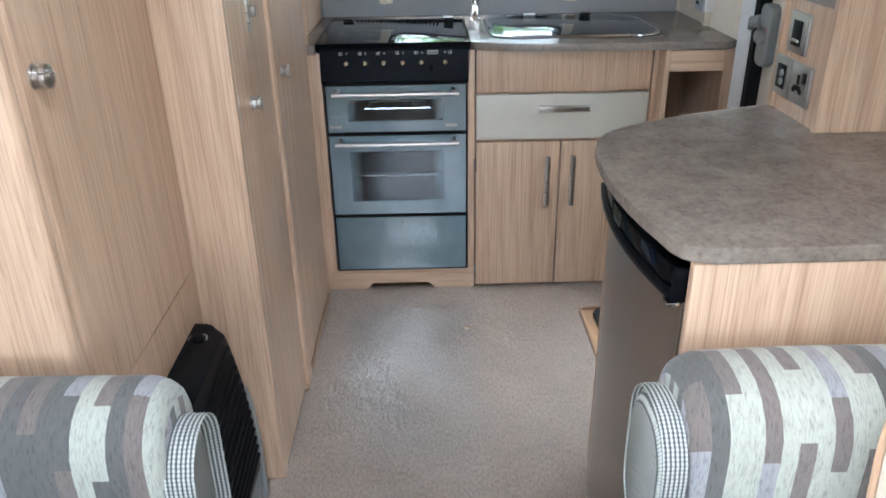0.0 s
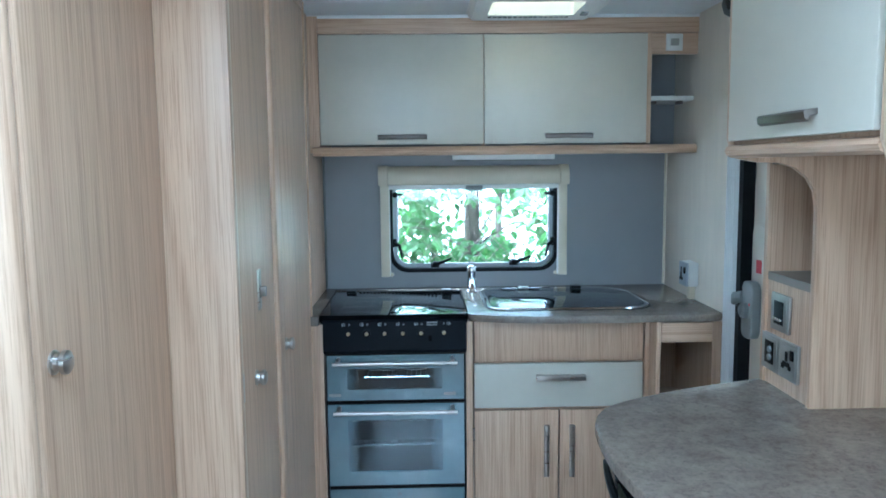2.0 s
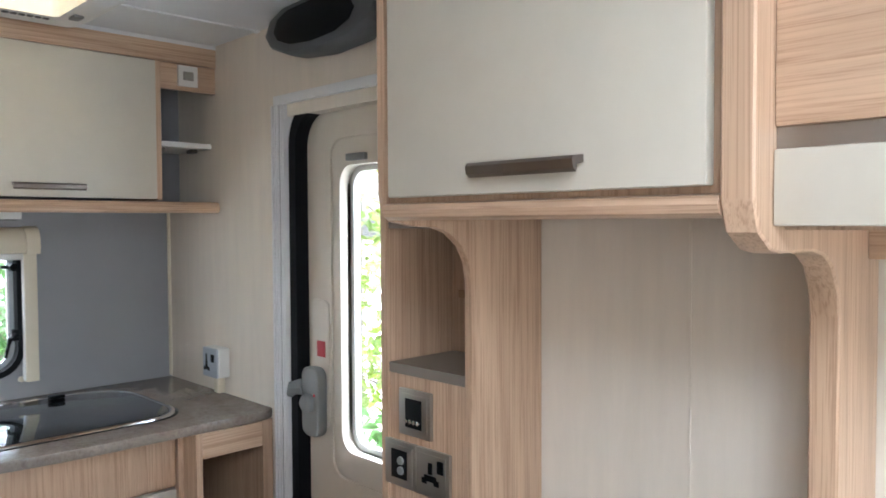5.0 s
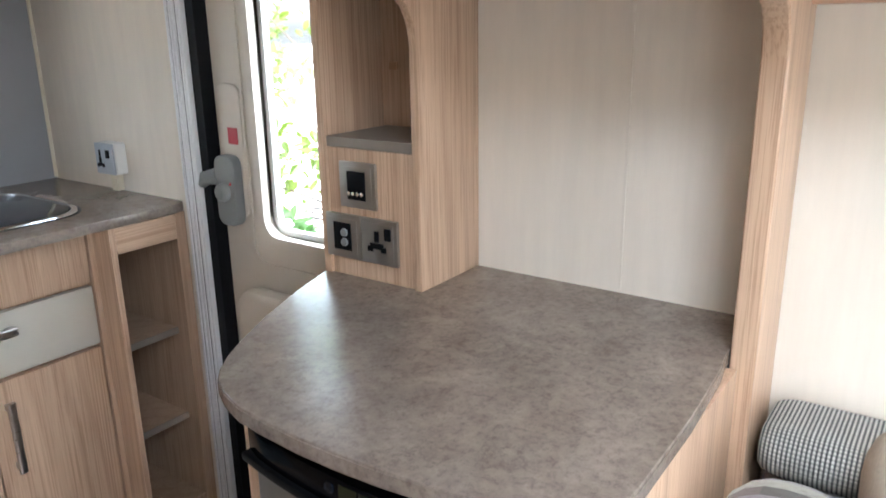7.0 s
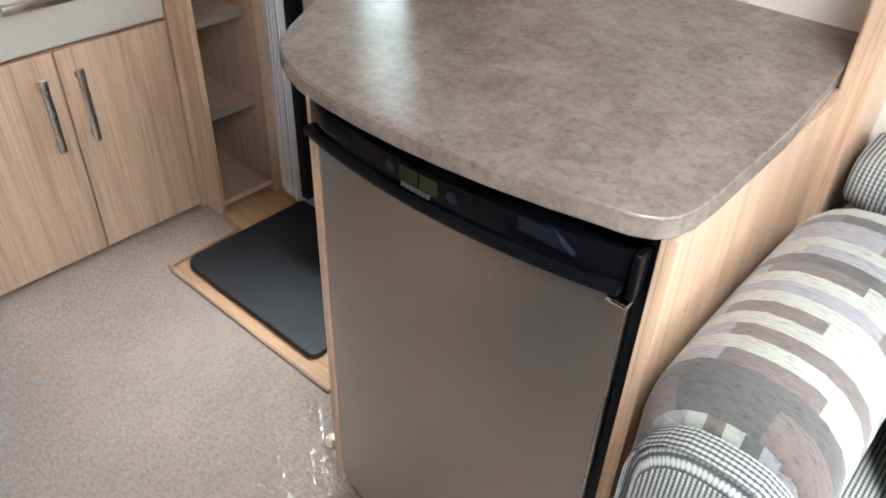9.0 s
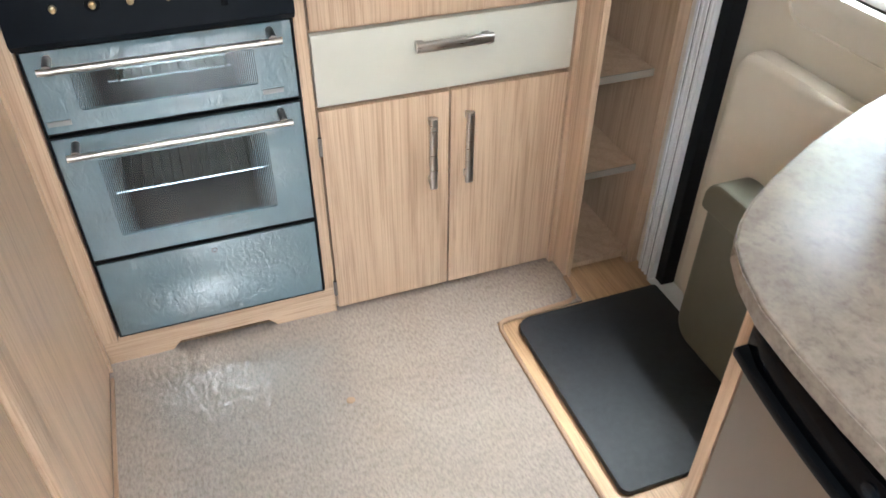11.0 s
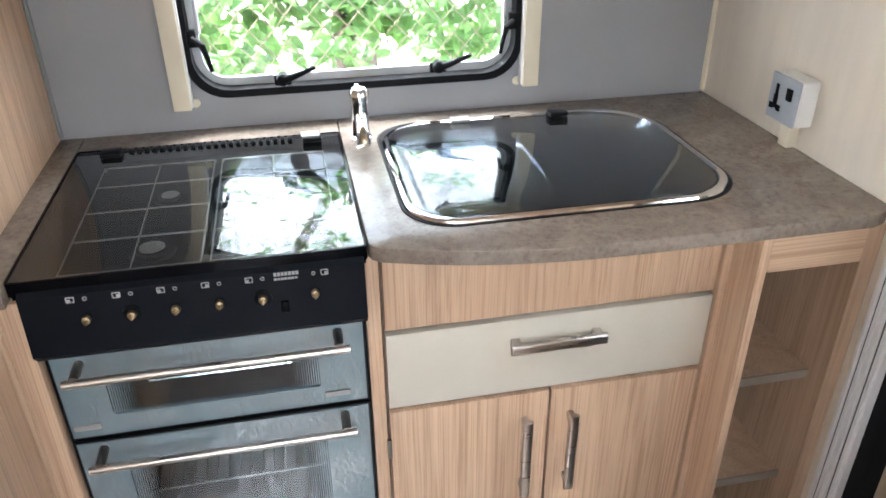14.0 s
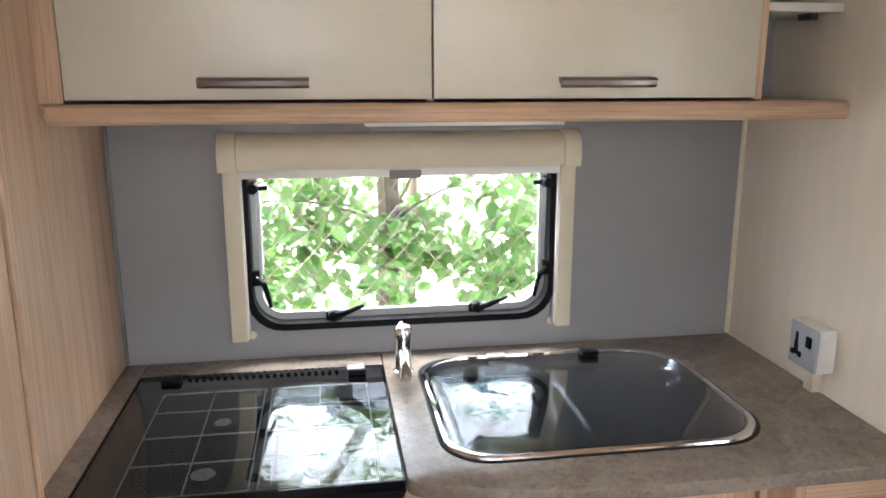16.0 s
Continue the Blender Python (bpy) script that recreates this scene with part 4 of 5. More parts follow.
# wall socket right of the sink
sock = thing("wall_socket", (XR, 0.21, 0.90), "white surface-mounted socket with black pin holes", "socket")
bm = box(start(), XR - 0.036, XR, 0.156, 0.241, 0.938, 1.024, 0.007, 3)
bx = part("box", bm, WHITE, sock)
bm = box(start(), XR - 0.042, XR - 0.0362, 0.157, 0.240, 0.939, 1.023, 0.0025, 3)
fp = part("face_plate", bm, SOCKETGREY, sock, "pale metallic face plate")
for y0, y1, z0, z1 in ((0.2135, 0.2215, 0.985, 1.005), (0.222, 0.2335, 0.957, 0.968), (0.200, 0.2115, 0.957, 0.968), (0.2115, 0.2235, 0.960, 0.985)):
    part("pin_hole", box(start(), XR - 0.0428, XR - 0.042, y0, y1, z0, z1), BLACK, fp)
part("switch", box(start(), XR - 0.0455, XR - 0.042, 0.172, 0.187, 0.984, 1.006, 0.001), BLACK, fp)
part("cable_cover", box(start(), XR - 0.022, XR, 0.186, 0.214, WT, 0.9375, 0.003), IVORY, sock)

# ---------- kitchen wall cupboards ----------
CY, CZ0, CZ1 = 0.212, 1.446, 1.828
wall_unit = thing("wall_cupboard", (0.05, 0.38, CZ0), "ash wall cupboard with two cream lift-up doors and open shelves", "cupboard")
part("side_panel", box(start(), XL, -0.521, CY, YE, CZ0 - 0.001, ZC - 0.004), WOOD_V, wall_unit)
part("side_panel", box(start(), 0.630, 0.645, CY + 0.004, YE, CZ0 + 0.001, ZC - 0.004), WOOD_V, wall_unit)
part("top_rail", box(start(), -0.5205, XR, CY + 0.002, CY + 0.02, CZ1 + 0.003, ZC - 0.004, 0.001), WOOD_X, wall_unit)
part("base_panel", box(start(), XL, XR, CY + 0.005, YE, 1.424, CZ0 - 0.002), WOOD_X, wall_unit)
prof = [(CY + 0.004, 1.412), (CY - 0.010, 1.412), (CY - 0.017, 1.417), (CY - 0.020, 1.427), (CY - 0.017, 1.437), (CY - 0.010, 1.443), (CY + 0.004, 1.443)]
part("light_rail", prism(start(), prof, "x", XL + 0.012, XR - 0.004, 0.003), WOOD_X, wall_unit, "rounded ash rail")
part("centre_post", box(start(), 0.048, 0.060, CY + 0.02, CY + 0.05, CZ0, CZ1), WOOD_V, wall_unit)
for x0, x1, h0, h1 in ((-0.519, 0.0525, -0.318, -0.146), (0.0555, 0.628, 0.268, 0.436)):
    d = part("door", box(start(), x0, x1, CY - 0.004, CY + 0.016, CZ0 + 0.004, CZ1, 0.003), CREAM, wall_unit, "cream lift-up door")
    bm = prism(start(), [(CY - 0.004, 1.486), (CY - 0.022, 1.484), (CY - 0.026, 1.480), (CY - 0.024, 1.472), (CY - 0.018, 1.468), (CY - 0.016, 1.474), (CY - 0.004, 1.478)], "x", h0, h1, 0.001)
    part("handle", bm, BRONZE, d, "dark nickel scoop handle")
part("shelf_back", box(start(), 0.645, XR, YE - 0.08, YE - 0.07, CZ0, ZC - 0.01), GREYWALL, wall_unit)
part("shelf", box(start(), 0.6455, XR - 0.001, CY + 0.035, YE - 0.081, 1.600, 1.615, 0.001), WHITE, wall_unit, "white open shelf")
for x in (0.675, 0.77):
    part("shelf_bracket", box(start(), x - 0.008, x + 0.008, CY + 0.06, CY + 0.10, 1.588, 1.5995, 0.002), BRONZE, wall_unit)
part("socket_panel", box(start(), 0.6455, XR - 0.001, CY + 0.006, CY + 0.022, 1.757, CZ1 + 0.002, 0.001), WOOD_X, wall_unit)
part("alu_strip", box(start(), XL, XR, CY + 0.001, CY + 0.010, ZC - 0.012, ZC - 0.001, 0.001), ALU, wall_unit)
sw = thing("light_switch", (0.722, CY + 0.006, 1.77), "small white switch plate on ash panel", "switch")
fp = part("plate", box(start(), 0.694, 0.752, CY - 0.002, CY + 0.0058, 1.768, 1.826, 0.002), WHITE, sw)
part("rocker", box(start(), 0.708, 0.738, CY - 0.005, CY - 0.002, 1.785, 1.809, 0.001), SATIN, fp)
lt = thing("under_cupboard_light", (0.15, 0.38, 1.423), "slim white light strip under the wall cupboard", "lamp")
part("housing", box(start(), -0.05, 0.33, 0.355, 0.415, 1.396, 1.4238, 0.004), WHITE, lt)
part("diffuser", box(start(), -0.04, 0.32, 0.362, 0.408, 1.390, 1.396, 0.002), GREYPLASTIC, lt)

# ---------- partition and tall doors on the nearside ----------
bm = start()
box(bm, XL - 0.018, XL, -0.02, YE, 0.0, ZC)
single("partition_wall", bm, WOOD_V, "ash laminate partition beside the kitchen", "wall", kind="structure", smooth=False)
bm = start()
box(bm, XL - 0.03, XL - 0.012, -0.9565, -0.02, 0.0, ZC)
single("washroom_wall", bm, WOOD_V, "ash laminate washroom wall behind the doors", "wall", kind="structure", smooth=False)


def knob(parent, y, z, x):
    bm = lathe(start(), (x, y, z), (1, 0, 0), [(0, 0.017), (0.003, 0.017), (0.004, 0.013), (0.010, 0.0125), (0.014, 0.0165), (0.020, 0.0165), (0.023, 0.012), (0.024, 0.004)], 24)
    return part("knob", bm, STEEL, parent, "round nickel push knob")


XD = -0.536
door_a = thing("washroom_door", (XD, -0.78, 0.0), "tall ash washroom door with knob and metal latch", "door")
leaf = part("door_leaf", box(start(), XD - 0.018, XD, -0.956, -0.612, 0.012, 1.87, 0.002), WOOD_V, door_a)
knob(leaf, -0.838, 0.918, XD)
part("latch_plate", box(start(), XD, XD + 0.004, -0.800, -0.770, 1.060, 1.150, 0.001), STEEL, leaf)
part("latch_lever", box(start(), XD + 0.004, XD + 0.018, -0.793, -0.777, 1.090, 1.112, 0.002), BRONZE, leaf)
for z in (0.93, 1.74, 0.25):
    part("hinge", box(start(), XD - 0.012, XD + 0.003, -0.962, -0.956, z - 0.03, z + 0.03, 0.001), STEEL, leaf)
door_b = thing("tall_cupboard_door", (XD, -0.28, 0.0), "tall ash cupboard door with round knob", "door")
leaf = part("door_leaf", box(start(), XD - 0.018, XD, -0.528, -0.028, 0.012, 1.86, 0.002), WOOD_V, door_b)
knob(leaf, -0.478, 0.908, XD)
bm = prism(start(), rounded(XD - 0.02, XD + 0.010, -0.606, -0.534, (0.002, 0.010, 0.010, 0.002), 4), "z", 0.0, ZC - 0.002)
single("door_post", bm, WOOD_V, "rounded ash post between two tall doors", "trim", kind="structure")
bm = box(start(), XD - 0.02, XD + 0.006, -0.024, -0.0205, 0.0, ZC - 0.002, 0.001)
single("door_post", bm, WOOD_V, "slim ash strip at the cupboard door", "trim", kind="structure")
bm = box(start(), XD - 0.02, XD + 0.004, -0.60, -0.03, 1.866, ZC - 0.001, 0.002)
single("door_head", bm, WOOD_Y, "ash head strip above the tall doors", "trim", kind="structure")
bm = box(start(), XD - 0.0, XD + 0.008, -0.62, -0.05, 0.0, 0.010, 0.002)
single("threshold_strip", bm, TAN, "brown carpet edging along the tall doors", "trim", kind="structure")

# wardrobe: return panel, door, lounge end
ward = thing("wardrobe", (-0.95, -1.25, 0.0), "tall ash wardrobe with rounded edges and round knob", "wardrobe")
WXF, WY0, WY1 = -0.672, -1.499, -0.982
part("return_panel", box(start(), WXF - 0.02, XD + 0.002, -0.982, -0.960, 0.0, ZC - 0.002, 0.003), WOOD_V, ward)
part("back_edge", box(start(), XD - 0.010, XD + 0.0015, -0.9598, -0.957, 0.0, ZC - 0.002), IVORY, ward)
leaf = part("door", prism(start(), rounded(WXF - 0.022, WXF, WY0 + 0.006, WY1 - 0.001, (0.004, 0.018, 0.002, 0.002), 5), "z", 0.60, ZC - 0.04), WOOD_V, ward)
knob(leaf, -1.447, 1.116, WXF)
part("lower_panel", box(start(), WXF - 0.022, WXF, WY0 + 0.006, WY1 - 0.001, 0.0, 0.597), WOOD_V, ward)
part("head_panel", box(start(), WXF - 0.022, WXF, WY0 + 0.006, WY1 - 0.001, ZC - 0.038, ZC - 0.002), WOOD_V, ward)
part("end_panel", prism(start(), rounded(-1.32, WXF - 0.001, WY0 - 0.024, WY0 + 0.004, (0.002, 0.022, 0.004, 0.002), 6), "z", 0.0, ZC - 0.002), WOOD_V, ward)

# gas heater set before the wardrobe
heat = thing("gas_heater", (-0.62, -1.25, 0.0), "black ribbed gas heater with a dial on its sloping top", "heater")


def heater_x(z):
    """Front of the casing at a height: a shallow bow, drawn in towards the top."""
    return WXF + 0.098 - 0.042 * max(0.0, (z - 0.12) / 0.36) ** 2.2


HY0, HY1 = -1.485, -1.030
zs = [0.10 + 0.36 * k / 12 for k in range(13)]
outline = [(WXF + 0.0015, 0.10)] + [(heater_x(z), z) for z in zs]
outline += [(WXF + 0.046, 0.474), (WXF + 0.038, 0.485), (WXF + 0.026, 0.490), (WXF + 0.0015, 0.491)]
shell = part("casing", prism(start(), outline, "y", HY0, HY1, 0.014, 4), BLACK, heat)
for i in range(13):  # curved louvres
    z = 0.115 + i * 0.0245
    bm = start()
    tube(bm, [(heater_x(z + 0.03 * k / 10) + 0.001, HY0 + 0.03 + (HY1 - HY0 - 0.055) * k / 10, z + 0.028 * (k / 10) ** 1.6) for k in range(11)], 0.0062, 8)
    part("rib", bm, BLACK, shell)
bm = prism(start(), [(WXF + 0.002, 0.0), (WXF + 0.088, 0.0), (WXF + 0.094, 0.05), (WXF + 0.094, 0.0995), (WXF + 0.002, 0.0995)], "y", HY0 + 0.004, HY1 - 0.004, 0.003)
part("kick_plate", bm, GREYPLASTIC, heat, "grey lower plate")
bm = prism(start(), [(WXF + 0.070, 0.0), (WXF + 0.104, 0.0), (WXF + 0.104, 0.16), (WXF + 0.097, 0.27), (WXF + 0.088, 0.32), (WXF + 0.086, 0.27), (WXF + 0.080, 0.14)], "y", HY1 - 0.016, HY1 + 0.006, 0.003)
part("end_plate", bm, GREYPLASTIC, heat, "grey curved side plate")
bm = lathe(start(), (WXF + 0.024, -1.10, 0.490), (0.08, 0, 0.99), [(-0.01, 0.015), (0.003, 0.015), (0.005, 0.012), (0.009, 0.011), (0.010, 0.005)], 24)
part("dial", bm, BLACK, heat)
bm = start()
for k in range(16):
    a0 = radians(200 - k * 14)
    bmesh.ops.create_cube(bm, size=0.002, matrix=Matrix.Translation((WXF + 0.024 + 0.019 * math.cos(a0), -1.10 + 0.019 * math.sin(a0), 0.4908)))
part("dial_marks", bm, PRINT, heat)

# ---------- fridge cabinet ----------
PT = 0.869
pen = thing("fridge_cabinet", (0.5, -1.25, 0.0), "ash fridge cabinet with two side panels", "cabinet")
part("side_panel", box(start(), 0.222, XR - 0.001, -0.990, -0.972, 0.0, PT - 0.0255, 0.001), WOOD_V, pen)
part("side_panel", box(start(), 0.216, 0.662, -1.5015, -1.4845, 0.0, PT - 0.0255, 0.001), WOOD_V, pen)
part("back_panel", box(start(), XR - 0.02, XR - 0.002, -1.484, -0.9905, 0.0, PT - 0.034), WOOD_SHADED, pen)
outline = [(XR, -0.745), (0.63, -0.745), (0.52, -0.780), (0.40, -0.828), (0.31, -0.872), (0.262, -0.900), (0.228, -0.926), (0.205, -0.950), (0.186, -0.985)]
outline += [(0.158 + 0.033 * ((y + 1.19) / 0.26) ** 2, y) for y in (-1.03, -1.08, -1.14, -1.20, -1.26, -1.32, -1.38, -1.43)]
outline += [(0.192, -1.462), (0.203, -1.484), (0.219, -1.496), (0.245, -1.502), (0.28, -1.504), (0.45, -1.503), (0.60, -1.495), (0.640, -1.489), (0.66, -1.4875), (XR, -1.4875)]
counter = thing("counter_top", (0.48, -1.15, PT - 0.025), "brown-grey stone-look counter top with curved front over the fridge", "worktop")
part("slab", prism(start(), outline, "z", PT - 0.025, PT, 0.003, 3), WORKTOP, counter)
edge = outline[1:-1]
bm = prism(start(), [(x + 0.0015, y) for x, y in edge] + [(x - 0.0012, y + (0.001 if y > -0.95 else -0.001 if y < -1.45 else 0)) for x, y in reversed(edge)], "z", PT - 0.0215, PT - 0.0035)
part("edge_band", bm, WORKTOP, counter, "stone-look edge band")

fr = thing("fridge", (0.45, -1.25, 0.0), "under-counter fridge with brushed bronze steel door", "fridge")
FY0, FY1 = -1.463, -0.996


def fridge_x(y, off=0.0):
    k = (y - (FY0 + FY1) / 2) / ((FY1 - FY0) / 2)
    return 0.192 + 0.027 * k * k - off


ys = [FY0 + (FY1 - FY0) * k / 16 for k in range(17)]
part("body", box(start(), 0.234, 0.76, -1.484, FY1 + 0.004, 0.0, 0.8425), BLACK, fr)
bm = prism(start(), [(fridge_x(y), y) for y in ys] + [(0.2315, FY1), (0.2315, FY0)], "z", 0.030, 0.768, 0.003)
leaf = part("door", bm, FRIDGE, fr, "brushed bronze steel door")
bm = prism(start(), [(fridge_x(y, 0.016 if 0 < i < 16 else 0.010), y) for i, y in enumerate(ys)] + [(0.231, FY1 + 0.004), (0.231, FY0 - 0.006)], "z", 0.770, 0.818, 0.004)
head = part("control_panel", bm, GLOSSBLACK, fr, "glossy black curved control panel")
bm = prism(start(), [(fridge_x(y, 0.024), y) for y in ys] + [(fridge_x(y, 0.008), y) for y in reversed(ys)], "z", 0.768, 0.780, 0.003)
part("grip", bm, BLACK, head)
DISPLAY = plain("olive_display", (0.013, 0.014, 0.0025), 0.5)
INLAY = plain("blue_black_plastic", (0.005, 0.008, 0.013), 0.25)
for y0, y1 in ((-1.215, -1.188), (-1.245, -1.219)):
    ym = (y0 + y1) / 2
    part("display", box(start(), fridge_x(ym, 0.0172), fridge_x(ym, 0.012), y0, y1, 0.793, 0.812), DISPLAY, head)
for y in (-1.172, -1.266):
    part("button", lathe(start(), (fridge_x(y, 0.0155), y, 0.802), (-1, 0, 0), [(0, 0.008), (0.002, 0.008), (0.003, 0.005)], 14), INLAY, head)
bm = start()
for k in range(7):
    y = -1.190 - k * 0.0065
    box(bm, fridge_x(y, 0.0170), fridge_x(y, 0.012), y - 0.005, y, 0.785, 0.791)
part("brand_mark", bm, DARKGREY, head)
bm = start()
ya, yb = -1.31, -1.415
prism(bm, [(ya, 0.800), (yb, 0.800), (yb + 0.03, 0.818), (ya, 0.814)], "x", fridge_x(-1.36, 0.0175), fridge_x(-1.36, 0.010))
part("grip_inlay", bm, INLAY, head)
part("hinge_strip", box(start(), 0.222, 0.2335, -1.483, FY0 - 0.008, 0.010, 0.834, 0.001), BLACK, fr)
part("head_end", box(start(), 0.196, 0.2335, FY0 - 0.016, FY0 - 0.0065, 0.768, 0.826, 0.004, 3), GLOSSBLACK, head)
part("door_edge", box(start(), fridge_x(FY0) - 0.0005, 0.2310, FY0 - 0.005, FY0 - 0.0002, 0.031, 0.766, 0.002), STEEL, leaf, "bright rolled edge of the door")
part("hinge", box(start(), 0.192, 0.216, FY0 - 0.014, FY0 + 0.010, 0.7615, 0.7675, 0.002), CHROME, fr)

# ---------- pillar with sockets and niche ----------
pil = thing("socket_pillar", (0.72, -0.86, PT), "ash pillar with open niche and metal socket plates", "pillar")
PX, PY0, PY1 = 0.625, -0.962, -0.747
part("side_panel", box(start(), PX, XR - 0.001, PY1 - 0.018, PY1, PT, ZC - 0.002, 0.001), WOOD_V, pil)
fz = [(PX, PT), (PX, 1.285), (PX - 0.006, 1.318), (PX - 0.022, 1.345), (PX - 0.05, 1.366), (PX - 0.08, 1.375), (0.50, 1.377), (0.462, 1.384), (0.448, 1.398), (0.442, 1.425), (0.442, ZC - 0.002), (XR - 0.001, ZC - 0.002), (XR - 0.001, PT)]
part("side_panel", prism(start(), fz, "y", PY0 - 0.016, PY0, 0.002), WOOD_V, pil, "curved ash side panel")
part("front_panel", box(start(), PX + 0.006, PX + 0.020, PY0 + 0.0005, PY1 - 0.0185, PT, 1.108), WOOD_V, pil)
part("niche_shelf", box(start(), PX + 0.004, XR - 0.001, PY0 + 0.0005, PY1 - 0.0185, 1.109, 1.127), CYANWOOD, pil, "grey-edged niche shelf")
part("niche_back", box(start(), XR - 0.016, XR - 0.002, PY0 + 0.0005, PY1 - 0.0185, 1.128, 1.60), WOOD_SHADED, pil)
part("niche_top", box(start(), PX + 0.004, XR - 0.017, PY0 + 0.0005, PY1 - 0.0185, 1.372, 1.388), CYANWOOD, pil, "grey-edged niche top")
part("upper_panel", box(start(), PX + 0.004, PX + 0.02, PY0 + 0.0005, PY1 - 0.0185, 1.3885, ZC - 0.002), WOOD_V, pil)
part("screw_cap", box(start(), XR - 0.021, XR - 0.0165, PY1 - 0.06, PY1 - 0.04, 1.235, 1.25, 0.001), TAN, pil)


def plate(y1, z1, label, kind):
    """An 84 mm metal plate on the pillar's front."""
    s = thing("socket_plate", (PX + 0.006, y1 - 0.042, z1 - 0.084), label, "socket", "socket plates on the pillar")
    fx = PX + 0.006
    p = part("plate", box(start(), fx - 0.008, fx - 0.0002, y1 - 0.084, y1, z1 - 0.084, z1, 0.003), SATIN, s)
    part("inset", box(start(), fx - 0.0095, fx - 0.008, y1 - 0.076, y1 - 0.008, z1 - 0.076, z1 - 0.008, 0.0008), SATIN, p)
    f0, f1 = fx - 0.0108, fx - 0.0095
    cy, cz = y1 - 0.042, z1 - 0.042
    if kind == "mains":
        for a0, a1, b0, b1 in ((-0.002, 0.008, 0.0, 0.020), (-0.018, -0.006, -0.018, -0.008), (0.012, 0.024, -0.018, -0.008), (-0.012, 0.018, -0.013, -0.002)):
            part("pin_hole", box(start(), f0, f1, cy + a0, cy + a1, cz + b0, cz + b1), BLACK, p)
        part("switch", box(start(), f0 - 0.002, f1, cy - 0.030, cy - 0.016, cz + 0.006, cz + 0.028, 0.001), BLACK, p)
    else:
        part("insert", box(start(), f0, f1, cy - 0.021, cy + 0.021, cz - 0.026, cz + 0.026, 0.0005), BLACK, p)
        if kind == "aerial":
            for k in range(4):
                part("terminal", lathe(start(), (f0, cy + 0.015 - k * 0.010, cz - 0.014), (-1, 0, 0), [(0, 0.004), (0.004, 0.004), (0.005, 0.002)], 10), CHROME, p)
        else:
            for b in (0.008, -0.010):
                part("terminal", lathe(start(), (f0, cy - 0.006, cz + b), (-1, 0, 0), [(0, 0.008), (0.004, 0.007), (0.0042, 0.004)], 14), GREYPLASTIC, p)
    return s


plate(-0.797, 1.086, "metal plate with four chrome terminals in black insert", "aerial")
plate(-0.758, 0.988, "metal plate with two round low-voltage sockets", "twelve")
plate(-0.8425, 0.988, "metal switched mains socket with black pin holes", "mains")

# ---------- overhead lockers on the offside ----------
lock = thing("overhead_locker", (0.63, -1.24, 1.39), "overhead locker with cream door and rounded ash rail", "locker")
LX = 0.442
part("base_panel", box(start(), LX + 0.02, XR - 0.001, -1.4880, -0.9845, 1.392, 1.406), WOOD_Y, lock)
prof = [(LX + 0.02, 1.386), (LX + 0.002, 1.386), (LX - 0.008, 1.391), (LX - 0.012, 1.400), (LX - 0.008, 1.408), (LX + 0.002, 1.4105), (LX + 0.02, 1.4105)]
part("light_rail", prism(start(), prof, "y", -1.4880, -0.9845), WOOD_Y, lock, "rounded ash rail")
d = part("door", box(start(), LX - 0.012, LX + 0.006, -1.4760, -0.9990, 1.418, 1.868, 0.003), CREAM, lock, "cream lift-up door")
bm = prism(start(), [(LX - 0.012, 1.458), (LX - 0.030, 1.456), (LX - 0.034, 1.452), (LX - 0.032, 1.442), (LX - 0.026, 1.438), (LX - 0.024, 1.446), (LX - 0.012, 1.449)], "y", -1.334, -1.172, 0.001)
part("handle", bm, BRONZE, d, "dark nickel scoop handle")
part("reveal", box(start(), LX + 0.0065, LX + 0.02, -1.4880, -0.9845, 1.4108, ZC - 0.002), WOOD_SHADED, lock)
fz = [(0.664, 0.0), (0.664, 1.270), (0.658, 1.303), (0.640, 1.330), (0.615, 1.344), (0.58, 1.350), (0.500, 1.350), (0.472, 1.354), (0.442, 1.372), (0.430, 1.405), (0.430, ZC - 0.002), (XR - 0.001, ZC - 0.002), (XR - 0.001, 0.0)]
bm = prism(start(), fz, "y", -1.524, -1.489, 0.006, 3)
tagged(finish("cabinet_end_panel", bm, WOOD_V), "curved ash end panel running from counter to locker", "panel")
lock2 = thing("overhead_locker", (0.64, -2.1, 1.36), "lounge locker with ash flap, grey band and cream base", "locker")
part("body", box(start(), 0.50, XR - 0.001, -2.75, -1.5245, 1.374, ZC - 0.002), WOOD_SHADED, lock2)
part("valance", box(start(), 0.470, 0.499, -2.75, -1.5245, 1.378, 1.452, 0.003), CREAM, lock2, "cream lower front")
part("band", box(start(), 0.478, 0.499, -2.75, -1.5245, 1.4525, 1.473), SATIN, lock2, "grey metal band")
part("flap", box(start(), 0.472, 0.499, -2.75, -1.5245, 1.4735, 1.868, 0.003), WOOD_Y, lock2, "ash lift-up flap")
part("back_rail", box(start(), XR - 0.05, XR - 0.001, -2.75, -1.5245, 1.335, 1.373, 0.002), WOOD_Y, lock2)

